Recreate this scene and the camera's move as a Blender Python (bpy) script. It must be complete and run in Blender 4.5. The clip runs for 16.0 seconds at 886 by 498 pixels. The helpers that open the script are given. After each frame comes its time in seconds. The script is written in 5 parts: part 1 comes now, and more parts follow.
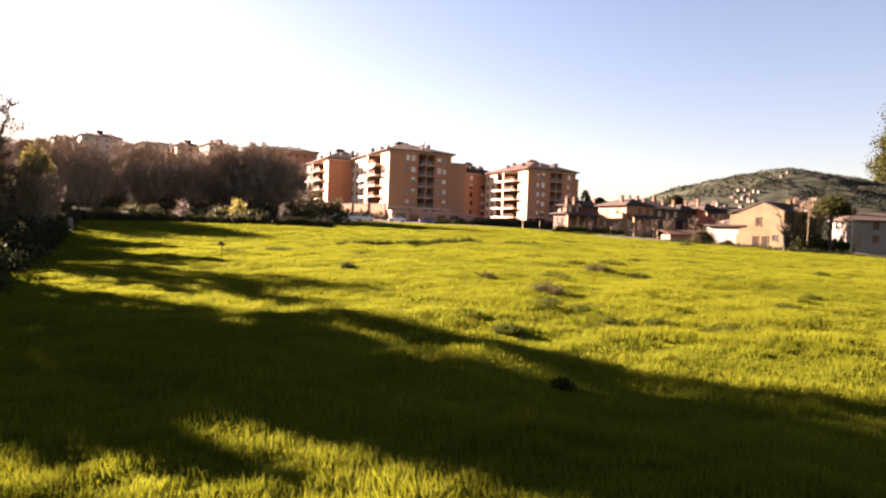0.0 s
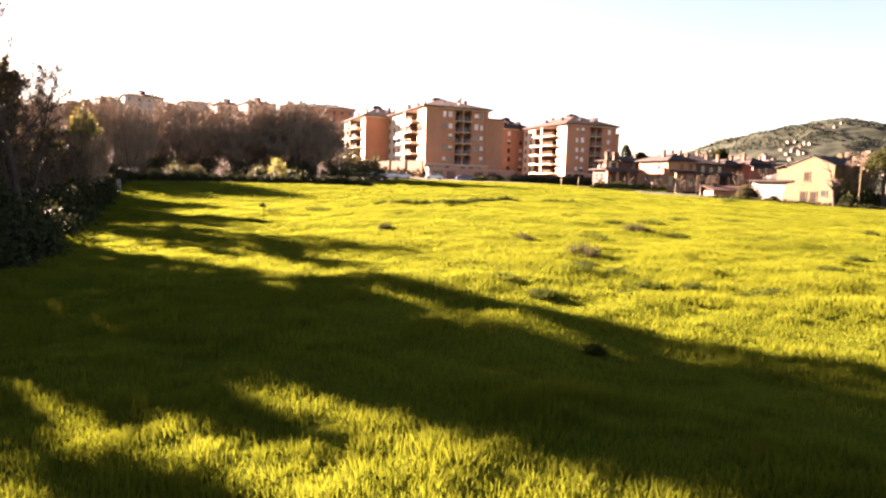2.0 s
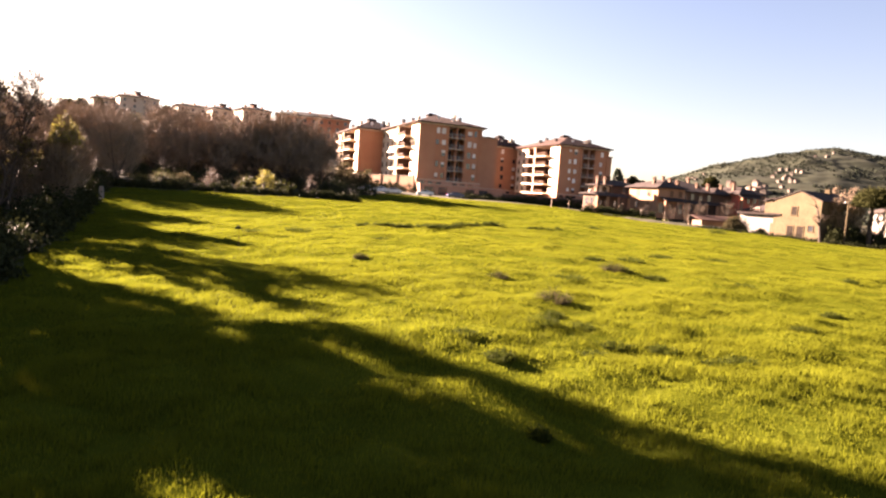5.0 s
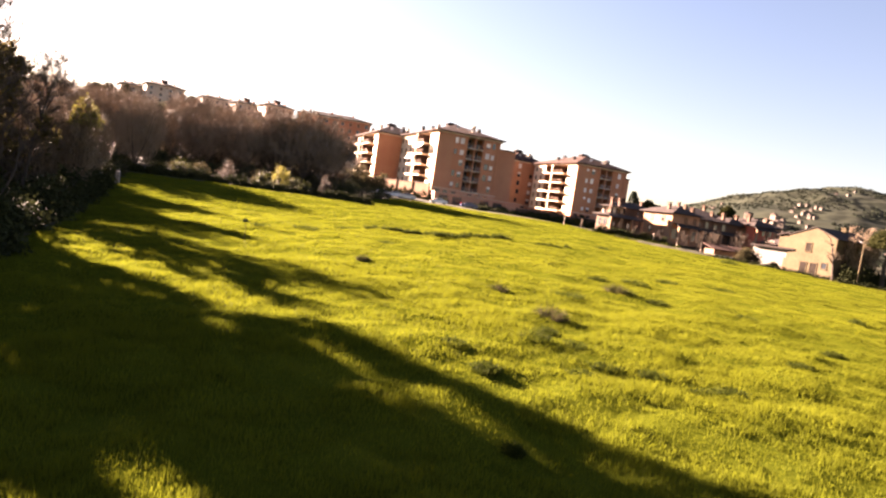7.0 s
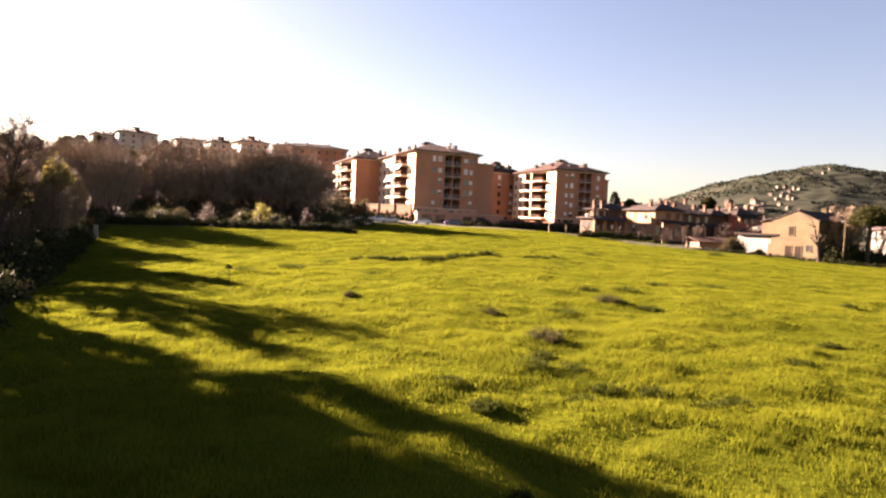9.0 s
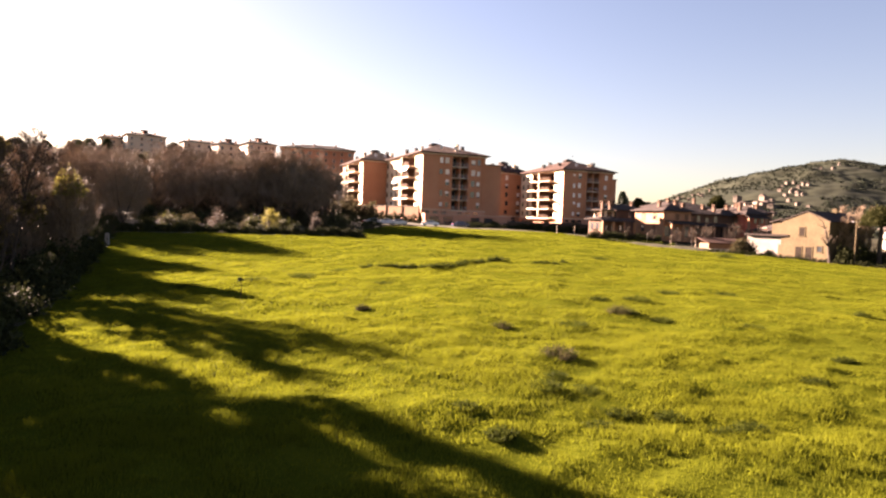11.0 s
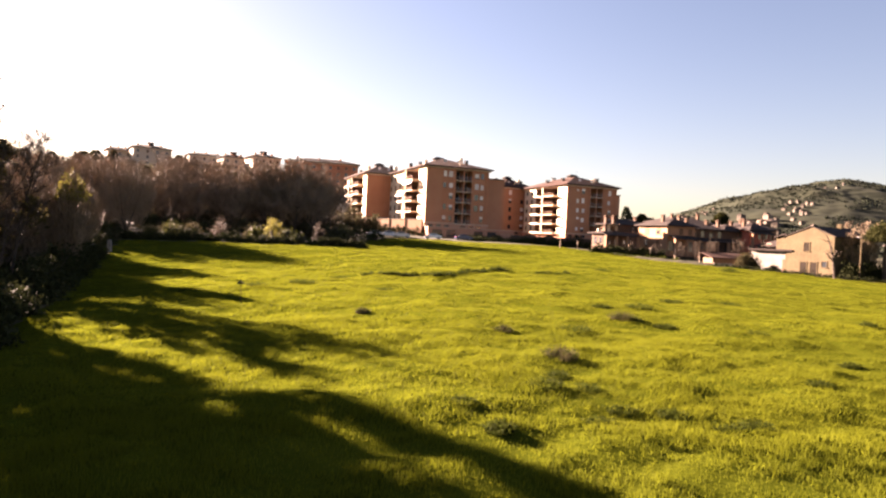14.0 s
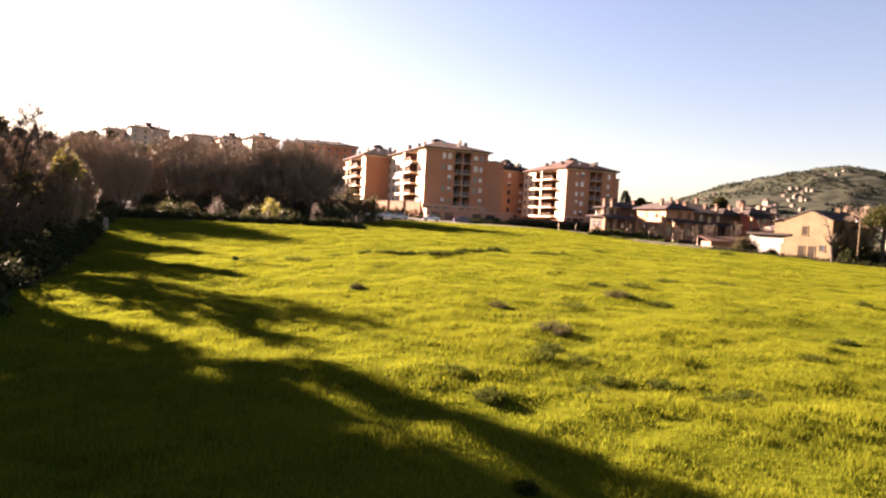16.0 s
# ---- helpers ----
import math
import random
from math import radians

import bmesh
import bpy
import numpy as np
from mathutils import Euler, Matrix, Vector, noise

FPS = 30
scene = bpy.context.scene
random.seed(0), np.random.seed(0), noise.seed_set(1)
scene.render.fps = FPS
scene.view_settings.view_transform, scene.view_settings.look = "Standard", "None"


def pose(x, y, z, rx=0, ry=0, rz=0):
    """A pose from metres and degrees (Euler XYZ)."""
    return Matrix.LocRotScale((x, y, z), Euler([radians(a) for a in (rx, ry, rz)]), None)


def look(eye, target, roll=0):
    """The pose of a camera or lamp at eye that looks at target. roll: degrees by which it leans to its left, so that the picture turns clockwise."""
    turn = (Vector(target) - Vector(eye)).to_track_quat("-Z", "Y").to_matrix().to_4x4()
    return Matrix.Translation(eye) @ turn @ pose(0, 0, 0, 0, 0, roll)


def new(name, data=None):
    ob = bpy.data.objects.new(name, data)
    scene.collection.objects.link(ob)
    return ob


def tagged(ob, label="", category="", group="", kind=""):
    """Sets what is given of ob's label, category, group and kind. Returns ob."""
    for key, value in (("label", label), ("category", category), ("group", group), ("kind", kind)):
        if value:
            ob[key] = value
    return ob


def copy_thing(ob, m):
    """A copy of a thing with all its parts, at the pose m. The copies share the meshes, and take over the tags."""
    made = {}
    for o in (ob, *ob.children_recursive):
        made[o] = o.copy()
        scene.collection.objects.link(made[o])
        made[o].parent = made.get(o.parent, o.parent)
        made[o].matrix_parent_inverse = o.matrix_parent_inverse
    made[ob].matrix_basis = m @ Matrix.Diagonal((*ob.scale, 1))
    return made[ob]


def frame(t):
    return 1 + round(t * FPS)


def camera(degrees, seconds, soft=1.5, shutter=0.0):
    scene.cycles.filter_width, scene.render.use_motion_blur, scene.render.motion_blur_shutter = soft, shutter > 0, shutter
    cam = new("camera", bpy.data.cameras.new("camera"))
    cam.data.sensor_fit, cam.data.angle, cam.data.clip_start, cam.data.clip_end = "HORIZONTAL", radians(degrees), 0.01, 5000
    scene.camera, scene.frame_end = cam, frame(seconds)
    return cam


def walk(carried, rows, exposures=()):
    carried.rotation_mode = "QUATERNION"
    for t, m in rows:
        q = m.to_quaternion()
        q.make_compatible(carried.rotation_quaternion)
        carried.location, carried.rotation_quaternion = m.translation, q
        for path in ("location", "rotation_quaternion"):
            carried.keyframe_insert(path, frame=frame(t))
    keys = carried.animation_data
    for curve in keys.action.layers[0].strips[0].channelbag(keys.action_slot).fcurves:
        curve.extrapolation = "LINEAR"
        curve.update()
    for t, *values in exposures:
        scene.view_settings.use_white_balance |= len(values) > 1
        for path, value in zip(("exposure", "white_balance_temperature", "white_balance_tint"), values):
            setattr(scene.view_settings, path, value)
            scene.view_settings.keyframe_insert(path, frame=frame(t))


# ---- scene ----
cam = camera(70.0, 16.0, soft=2.3)
PATH = [
    (0, (-0.015, -0.914, 2.449), (0.595, 9.063, 2.176), 2.12),
    (0.5, (-0.016, -0.943, 2.48), (0.066, 9.047, 2.038), 0.66),
    (1, (-0.022, -1.134, 2.422), (0.092, 8.86, 2.1), -1.79),
    (1.5, (0.017, -1.208, 2.504), (0.105, 8.737, 1.467), -0.86),
    (2, (0.016, -1.2, 2.739), (0.056, 8.751, 1.757), 1.71),
    (2.5, (0.056, -1.049, 3.026), (0.132, 8.925, 2.315), 1.02),
    (3, (0.129, -0.896, 3.42), (0.213, 9.084, 2.79), 0.75),
    (3.5, (0.14, -0.872, 3.904), (0.18, 9.116, 3.421), 0.88),
    (3.7, (0.143, -0.866, 4.08), (0.176, 9.123, 3.608), 1.99),
    (5.8, (1.251, -0.354, 3.919), (1.42, 9.6, 2.973), 4.27),
    (6, (1.251, -0.354, 3.919), (1.44, 9.605, 3.038), 3.33),
    (6.5, (1.27, -0.363, 3.835), (1.502, 9.598, 2.989), 4.42),
    (7, (1.394, -0.425, 3.959), (1.348, 9.552, 3.293), 8.43),
    (7.5, (1.433, -0.296, 4.041), (1.457, 9.683, 3.401), 4.84),
    (8, (1.442, -0.115, 4.108), (1.591, 9.867, 3.526), 3.96),
    (8.5, (1.444, -0.088, 4.306), (1.607, 9.91, 4.15), 2.20),
    (8.7, (1.444, -0.082, 4.4), (1.598, 9.912, 4.088), 2.47),
    (10.8, (1.183, -0.125, 5.3), (1.18, 9.861, 4.775), 2.55),
    (11, (1.181, -0.127, 5.367), (1.191, 9.864, 4.948), 2.17),
    (11.5, (1.168, -0.15, 5.554), (1.054, 9.847, 5.349), 1.77),
    (12, (1.083, -0.301, 5.649), (0.919, 9.695, 5.442), 2.63),
    (12.5, (1.009, -0.349, 5.512), (0.916, 9.648, 5.729), -0.78),
    (13, (1.035, -0.072, 5.252), (1.016, 9.928, 5.174), -1.58),
    (13.5, (1.156, 0.169, 4.928), (1.283, 10.157, 4.45), 0.09),
    (14, (1.329, 0.12, 4.642), (1.276, 10.119, 4.474), 2.75),
    (14.5, (1.477, 0.277, 4.21), (1.553, 10.273, 3.928), 3.00),
    (15, (1.542, 0.482, 4.02), (1.782, 10.443, 3.167), 2.31),
    (15.5, (1.557, 0.317, 4.159), (1.597, 10.301, 3.598), 4.75),
    (16, (1.559, 0.292, 4.194), (1.535, 10.283, 3.774), 3.19),
]
walk(cam, [(t, look(eye, target, roll)) for t, eye, target, roll in PATH],
     exposures=[(0, 4.44, 7500, 38), (0.5, 4.54, 7500, 38), (1, 4.60, 7500, 38), (1.5, 5.04, 7500, 38), (2.5, 4.92, 7500, 38), (3.5, 4.60, 7500, 38), (6.5, 4.56, 7500, 38), (7, 4.60, 7500, 38), (8.5, 4.29, 7500, 38), (11, 4.28, 7500, 38), (12.5, 4.11, 7500, 38), (13, 4.14, 7500, 38), (14, 4.26, 7500, 38), (14.5, 4.16, 7500, 38), (15, 4.37, 7500, 38), (15.5, 4.46, 7500, 38), (16, 4.42, 7500, 38)])

# ---- sky and sun ----
SUN_EL, SUN_AZ = radians(17), math.atan2(-0.79, 0.615)
world = bpy.data.worlds.new("sky")
scene.world = world
world.use_nodes = True
wn = world.node_tree
sky = wn.nodes.new("ShaderNodeTexSky")
sky.sky_type, sky.sun_disc = "NISHITA", False
sky.sun_elevation, sky.sun_rotation = SUN_EL, SUN_AZ
sky.air_density, sky.dust_density, sky.ozone_density = 1.12, 0.65, 2.2
wn.links.new(sky.outputs[0], wn.nodes["Background"].inputs[0])
wn.nodes["Background"].inputs[1].default_value = 0.0118
lamp = bpy.data.lights.new("sun", "SUN")
lamp.energy, lamp.angle, lamp.color = 5.0, radians(0.6), (1.0, 0.87, 0.70)
sun = new("sun", lamp)
sun.matrix_world = look((math.sin(SUN_AZ) * math.cos(SUN_EL) * 60, math.cos(SUN_AZ) * math.cos(SUN_EL) * 60, math.sin(SUN_EL) * 60), (0, 0, 0))


# ---- materials ----
def material(name, dark, light, scale=3.0, rough=0.8, bump=0.2, fine=40.0, metal=0.0, translucent=0.0, per_object=0.0, island=0.0, stain=0.5, spec=0.3):
    """Two colours mixed by a coarse and a fine noise, with relief."""
    m = bpy.data.materials.new(name)
    m.use_nodes = True
    n, link = m.node_tree.nodes, m.node_tree.links.new
    b = n["Principled BSDF"]
    co = n.new("ShaderNodeTexCoord")
    big, small = n.new("ShaderNodeTexNoise"), n.new("ShaderNodeTexNoise")
    big.inputs["Scale"].default_value, small.inputs["Scale"].default_value = scale, fine
    big.inputs["Detail"].default_value, small.inputs["Detail"].default_value = 6, 4
    for node in (big, small):
        link(co.outputs["Object"], node.inputs["Vector"])
    add = n.new("ShaderNodeMath")
    add.operation = "MULTIPLY_ADD"
    link(big.outputs["Fac"], add.inputs[0])
    add.inputs[1].default_value = 1.2
    sub = n.new("ShaderNodeMath")
    sub.operation = "MULTIPLY_ADD"
    link(small.outputs["Fac"], sub.inputs[0])
    sub.inputs[1].default_value, sub.inputs[2].default_value = stain, -0.1 - stain / 2
    link(sub.outputs[0], add.inputs[2])
    last = add.outputs[0]
    if per_object or island:
        info = n.new("ShaderNodeObjectInfo") if per_object else n.new("ShaderNodeNewGeometry")
        mix = n.new("ShaderNodeMath")
        mix.operation = "MULTIPLY_ADD"
        link(info.outputs["Random" if per_object else "Random Per Island"], mix.inputs[0])
        mix.inputs[1].default_value = per_object or island
        link(last, mix.inputs[2])
        off = n.new("ShaderNodeMath")
        off.operation = "SUBTRACT"
        link(mix.outputs[0], off.inputs[0])
        off.inputs[1].default_value = (per_object or island) / 2
        last = off.outputs[0]
    ramp = n.new("ShaderNodeMix")
    ramp.data_type, ramp.clamp_factor = "RGBA", True
    link(last, ramp.inputs[0])
    ramp.inputs[6].default_value, ramp.inputs[7].default_value = (*dark, 1), (*light, 1)
    link(ramp.outputs[2], b.inputs["Base Color"])
    b.inputs["Roughness"].default_value, b.inputs["Metallic"].default_value = rough, metal
    b.inputs["Specular IOR Level"].default_value = spec
    if bump:
        bp = n.new("ShaderNodeBump")
        bp.inputs["Strength"].default_value, bp.inputs["Distance"].default_value = bump, 0.05
        link(small.outputs["Fac"], bp.inputs["Height"])
        link(bp.outputs[0], b.inputs["Normal"])
    if translucent:
        tr, ms = n.new("ShaderNodeBsdfTranslucent"), n.new("ShaderNodeMixShader")
        link(ramp.outputs[2], tr.inputs["Color"])
        ms.inputs[0].default_value = translucent
        link(b.outputs[0], ms.inputs[1])
        link(tr.outputs[0], ms.inputs[2])
        link(ms.outputs[0], n["Material Output"].inputs["Surface"])
    return m


M = dict(
    turf=material("turf", (0.024, 0.032, 0.0032), (0.0496, 0.056, 0.0048), 0.25, 1.0, 0.3, 9, spec=0.0),
    verge=material("dry_verge", (0.0176, 0.0176, 0.008), (0.0368, 0.0336, 0.0152), 0.3, 0.95, 0.6, 6, spec=0.1),
    grass=material("grass_blades", (0.0475, 0.0585, 0.0046), (0.098, 0.106, 0.008), 0.12, 0.85, 0, 1.2, translucent=0.5, island=0.12, spec=0.03, stain=0.8),
    weed=material("weed_leaves", (0.015, 0.021, 0.004), (0.034, 0.042, 0.006), 1.0, 0.9, 0, 8, translucent=0.45, island=0.6, spec=0.03),
    weed_dry=material("dry_weed_stalks", (0.030, 0.026, 0.013), (0.058, 0.049, 0.025), 1.0, 0.9, 0, 8, translucent=0.3, island=0.6, spec=0.03),
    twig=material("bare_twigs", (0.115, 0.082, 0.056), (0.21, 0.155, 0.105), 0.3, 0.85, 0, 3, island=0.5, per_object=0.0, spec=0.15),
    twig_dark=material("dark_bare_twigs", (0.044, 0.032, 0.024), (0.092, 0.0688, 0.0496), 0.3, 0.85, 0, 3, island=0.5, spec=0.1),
    bark=material("bark", (0.026, 0.019, 0.015), (0.056, 0.043, 0.034), 2.0, 0.9, 0.6, 20, spec=0.15),
    leaf=material("hedge_leaves", (0.013, 0.016, 0.007), (0.032, 0.036, 0.013), 0.6, 0.85, 0, 5, translucent=0.10, island=0.7, spec=0.03),
    edge_leaf=material("olive_brown_leaves", (0.045, 0.037, 0.016), (0.10, 0.082, 0.03), 0.4, 0.85, 0, 3, translucent=0.3, island=0.7, spec=0.05),
    young=material("young_leaves", (0.0156, 0.0182, 0.00416), (0.0343, 0.0364, 0.00728), 0.6, 0.6, 0, 5, translucent=0.45, island=0.7),
    yellow=material("yellow_blossom", (0.08, 0.076, 0.016), (0.152, 0.136, 0.028), 1, 0.7, 0, 6, translucent=0.4, island=0.6),
    pink=material("pale_blossom", (0.0294, 0.023, 0.0179), (0.0544, 0.0422, 0.0333), 1, 0.7, 0, 6, translucent=0.4, island=0.6),
    needle=material("pine_needles", (0.0144, 0.0162, 0.0054), (0.0372, 0.0384, 0.012), 0.5, 0.9, 0, 5, translucent=0.2, island=0.7, spec=0.03),
    cypress=material("cypress_needles", (0.012, 0.02, 0.010), (0.03, 0.045, 0.018), 0.5, 0.7, 0, 5, translucent=0.1, island=0.6),
    brick=material("orange_brick", (0.295, 0.120, 0.060), (0.40, 0.178, 0.098), 0.35, 0.9, 0.2, 14, per_object=0.12, spec=0.2),
    brick_b=material("deep_orange_plaster", (0.30, 0.132, 0.072), (0.39, 0.186, 0.104), 0.35, 0.9, 0.2, 14, spec=0.2),
    plinth=material("brick_plinth", (0.33, 0.15, 0.09), (0.45, 0.225, 0.145), 0.5, 0.9, 0.3, 12, spec=0.2),
    cream=material("cream_plaster", (0.50, 0.40, 0.28), (0.66, 0.54, 0.39), 0.6, 0.85, 0.15, 12, spec=0.2),
    parapet=material("balcony_concrete", (0.36, 0.275, 0.20), (0.50, 0.39, 0.29), 0.8, 0.85, 0.15, 12, spec=0.2),
    village=material("weathered_village_plaster", (0.072, 0.06, 0.048), (0.144, 0.12, 0.096), 0.1, 0.9, 0, 2, per_object=0.5, spec=0.1),
    tile_far=material("brown_village_tiles", (0.04, 0.0288, 0.024), (0.068, 0.0496, 0.04), 0.2, 0.9, 0, 4, spec=0.1),
    tile=material("clay_roof_tiles", (0.027, 0.0155, 0.0125), (0.054, 0.031, 0.025), 0.8, 0.9, 0.5, 18, spec=0.05),
    tile_dark=material("weathered_roof_tiles", (0.024, 0.019, 0.0175), (0.048, 0.037, 0.033), 0.8, 0.9, 0.5, 18, spec=0.05),
    shutter=material("pale_shutter", (0.46, 0.41, 0.36), (0.74, 0.68, 0.61), 2, 0.6, 0.1, 20, per_object=0.8),
    wood=material("brown_shutter_wood", (0.10, 0.055, 0.03), (0.14, 0.08, 0.048), 3, 0.75, 0.2, 20, spec=0.1),
    dark_wood=material("dark_door_wood", (0.010, 0.008, 0.006), (0.022, 0.016, 0.012), 3, 0.8, 0.2, 20, spec=0.03),
    glass=material("dark_window_glass", (0.015, 0.017, 0.02), (0.03, 0.033, 0.038), 1, 0.08, 0, 5, spec=0.6),
    awning=material("white_awning", (0.66, 0.64, 0.60), (0.8, 0.78, 0.74), 2, 0.8, 0.05, 20, translucent=0.3),
    metal=material("grey_metal", (0.20, 0.20, 0.21), (0.34, 0.34, 0.35), 4, 0.45, 0.05, 30, metal=0.8),
    whitewash=material("whitewashed_wall", (0.13, 0.117, 0.10), (0.23, 0.212, 0.188), 0.7, 0.9, 0.2, 9, spec=0.2),
    stone=material("ochre_stone_render", (0.042, 0.032, 0.018), (0.090, 0.068, 0.039), 0.5, 0.95, 0.6, 3.5, spec=0.1, stain=1.2),
    ochre=material("orange_render", (0.188, 0.101, 0.0562), (0.27, 0.15, 0.0863), 0.6, 0.9, 0.2, 10, spec=0.2),
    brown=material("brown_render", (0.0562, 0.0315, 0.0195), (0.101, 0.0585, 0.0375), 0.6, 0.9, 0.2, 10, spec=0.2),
    red=material("red_render", (0.36, 0.085, 0.05), (0.46, 0.13, 0.08), 0.6, 0.9, 0.2, 10, spec=0.2),
    concrete=material("concrete", (0.08, 0.072, 0.064), (0.152, 0.14, 0.128), 0.9, 0.9, 0.3, 14, spec=0.2),
    asphalt=material("asphalt", (0.04, 0.04, 0.042), (0.075, 0.073, 0.07), 0.4, 0.9, 0.3, 25, spec=0.2),
    soil=material("bare_soil", (0.012, 0.0125, 0.0035), (0.024, 0.0235, 0.007), 0.5, 0.95, 0.6, 5, spec=0.1),
    hill=material("wooded_hillside", (0.0096, 0.0136, 0.0088), (0.024, 0.0256, 0.0152), 0.012, 0.95, 0.0, 0.09, spec=0.05),
    wood_far=material("far_woodland", (0.008, 0.012, 0.008), (0.0176, 0.0216, 0.0136), 0.01, 0.95, 0, 0.08, island=0.8, spec=0.05),
    car_white=material("white_car_paint", (0.62, 0.62, 0.62), (0.72, 0.72, 0.72), 1, 0.25, 0, 10, spec=0.5),
    car_silver=material("silver_car_paint", (0.32, 0.33, 0.35), (0.42, 0.43, 0.45), 1, 0.3, 0, 10, metal=0.5),
    car_blue=material("blue_car_paint", (0.03, 0.04, 0.09), (0.05, 0.06, 0.12), 1, 0.25, 0, 10, spec=0.5),
    rubber=material("tyre_rubber", (0.015, 0.015, 0.015), (0.03, 0.03, 0.03), 5, 0.9, 0.1, 30),
    lens_red=material("red_lamp_lens", (0.25, 0.01, 0.01), (0.35, 0.02, 0.02), 5, 0.2, 0, 30),
    lens_clear=material("clear_lamp_lens", (0.5, 0.5, 0.5), (0.6, 0.6, 0.6), 5, 0.15, 0, 30),
)


# ---- building blocks ----
class Geo:
    """Vertices and faces of one part."""

    def __init__(self):
        self.v, self.f = [], []

    def add(self, verts, faces):
        k = len(self.v)
        self.v += [tuple(p) for p in verts]
        self.f += [tuple(i + k for i in f) for f in faces]
        return self

    def box(self, x0, x1, y0, y1, z0, z1):
        return self.add([(x, y, z) for z in (z0, z1) for y in (y0, y1) for x in (x0, x1)],
                        [(0, 2, 3, 1), (4, 5, 7, 6), (0, 1, 5, 4), (2, 6, 7, 3), (0, 4, 6, 2), (1, 3, 7, 5)])

    def tube(self, pts, radii, sides=6):
        k = len(self.v)
        pts = [Vector(p) for p in pts]
        for i, p in enumerate(pts):
            d = (pts[min(i + 1, len(pts) - 1)] - pts[max(i - 1, 0)]).normalized()
            a = d.orthogonal().normalized()
            b = d.cross(a)
            for s in range(sides):
                q = 2 * math.pi * s / sides
                self.v.append(tuple(p + (a * math.cos(q) + b * math.sin(q)) * radii[i]))
        for i in range(len(pts) - 1):
            for s in range(sides):
                t = (s + 1) % sides
                self.f.append((k + i * sides + s, k + i * sides + t, k + (i + 1) * sides + t, k + (i + 1) * sides + s))
        self.f.append(tuple(k + s for s in reversed(range(sides))))
        self.f.append(tuple(k + (len(pts) - 1) * sides + s for s in range(sides)))
        return self

    def hip(self, x0, x1, y0, y1, z, rise, thick=0.25, ridge=0.35):
        """A hipped roof slab with its ridge along the longer side."""
        w, d = x1 - x0, y1 - y0
        if w >= d:
            r0, r1 = (x0 + w * ridge, (y0 + y1) / 2), (x1 - w * ridge, (y0 + y1) / 2)
        else:
            r0, r1 = ((x0 + x1) / 2, y0 + d * ridge), ((x0 + x1) / 2, y1 - d * ridge)
        base = [(x0, y0), (x1, y0), (x1, y1), (x0, y1)]
        v = [(*p, z) for p in base] + [(*p, z + thick) for p in base] + [(*r0, z + rise), (*r1, z + rise)]
        f = [(3, 2, 1, 0)] + [(i, (i + 1) % 4, 4 + (i + 1) % 4, 4 + i) for i in range(4)]
        if w >= d:
            f += [(4, 5, 9, 8), (5, 6, 9), (6, 7, 8, 9), (7, 4, 8)]
        else:
            f += [(4, 5, 8), (5, 6, 9, 8), (6, 7, 9), (7, 4, 8, 9)]
        return self.add(v, f)

    def gable(self, x0, x1, y0, y1, z, rise, thick=0.2, at=0.5):
        """Two roof slabs whose ridge runs along y."""
        xm = x0 + (x1 - x0) * at
        for a, za, b, zb in ((x0, z, xm, z + rise), (xm, z + rise, x1, z)):
            self.add([(a, y0, za), (b, y0, zb), (b, y1, zb), (a, y1, za), (a, y0, za + thick), (b, y0, zb + thick), (b, y1, zb + thick), (a, y1, za + thick)],
                     [(0, 3, 2, 1), (4, 5, 6, 7), (0, 1, 5, 4), (2, 3, 7, 6), (0, 4, 7, 3), (1, 2, 6, 5)])
        return self


def part(name, geo, mat, parent=None, label="", loc=None):
    """One mesh object under a thing or a part."""
    me = bpy.data.meshes.new(name)
    if isinstance(geo, Geo):
        me.from_pydata(geo.v, [], geo.f)
    else:
        fill(me, *geo)
    me.materials.append(M[mat])
    ob = new(name, me)
    if parent:
        ob.parent = parent
    if loc:
        ob.location = loc
    return tagged(ob, label)


def fill(me, verts, tris):
    """A triangle mesh from arrays."""
    verts, tris = np.asarray(verts, np.float32), np.asarray(tris, np.int32)
    me.vertices.add(len(verts))
    me.vertices.foreach_set("co", verts.ravel())
    me.loops.add(tris.size)
    me.loops.foreach_set("vertex_index", tris.ravel())
    me.polygons.add(len(tris))
    me.polygons.foreach_set("loop_start", np.arange(0, tris.size, 3, dtype=np.int32))
    me.update(calc_edges=True)


def thing(name, m, label, category, group="", kind=""):
    ob = new(name)
    ob.matrix_world = m
    ob.empty_display_size = 0.3
    return tagged(ob, label, category, group, kind)


def turned(x, y, z, deg):
    return pose(x, y, z, 0, 0, deg)


# ---- terrain ----
def lattice(ix, iy, seed):
    h = (ix.astype(np.int64) * 374761393 + iy.astype(np.int64) * 668265263 + seed * 982451653) & 0x7FFFFFFF
    h = ((h ^ (h >> 13)) * 1274126177) & 0x7FFFFFFF
    return ((h ^ (h >> 16)) & 0xFFFF) / 65535.0


def rough(x, y, scale, seed=0):
    """Smooth noise from 0 to 1."""
    x, y = np.asarray(x, float) / scale, np.asarray(y, float) / scale
    ix, iy = np.floor(x), np.floor(y)
    fx, fy = x - ix, y - iy
    fx, fy = fx * fx * (3 - 2 * fx), fy * fy * (3 - 2 * fy)
    a, b = lattice(ix, iy, seed), lattice(ix + 1, iy, seed)
    c, d = lattice(ix, iy + 1, seed), lattice(ix + 1, iy + 1, seed)
    return (a * (1 - fx) + b * fx) * (1 - fy) + (c * (1 - fx) + d * fx) * fy


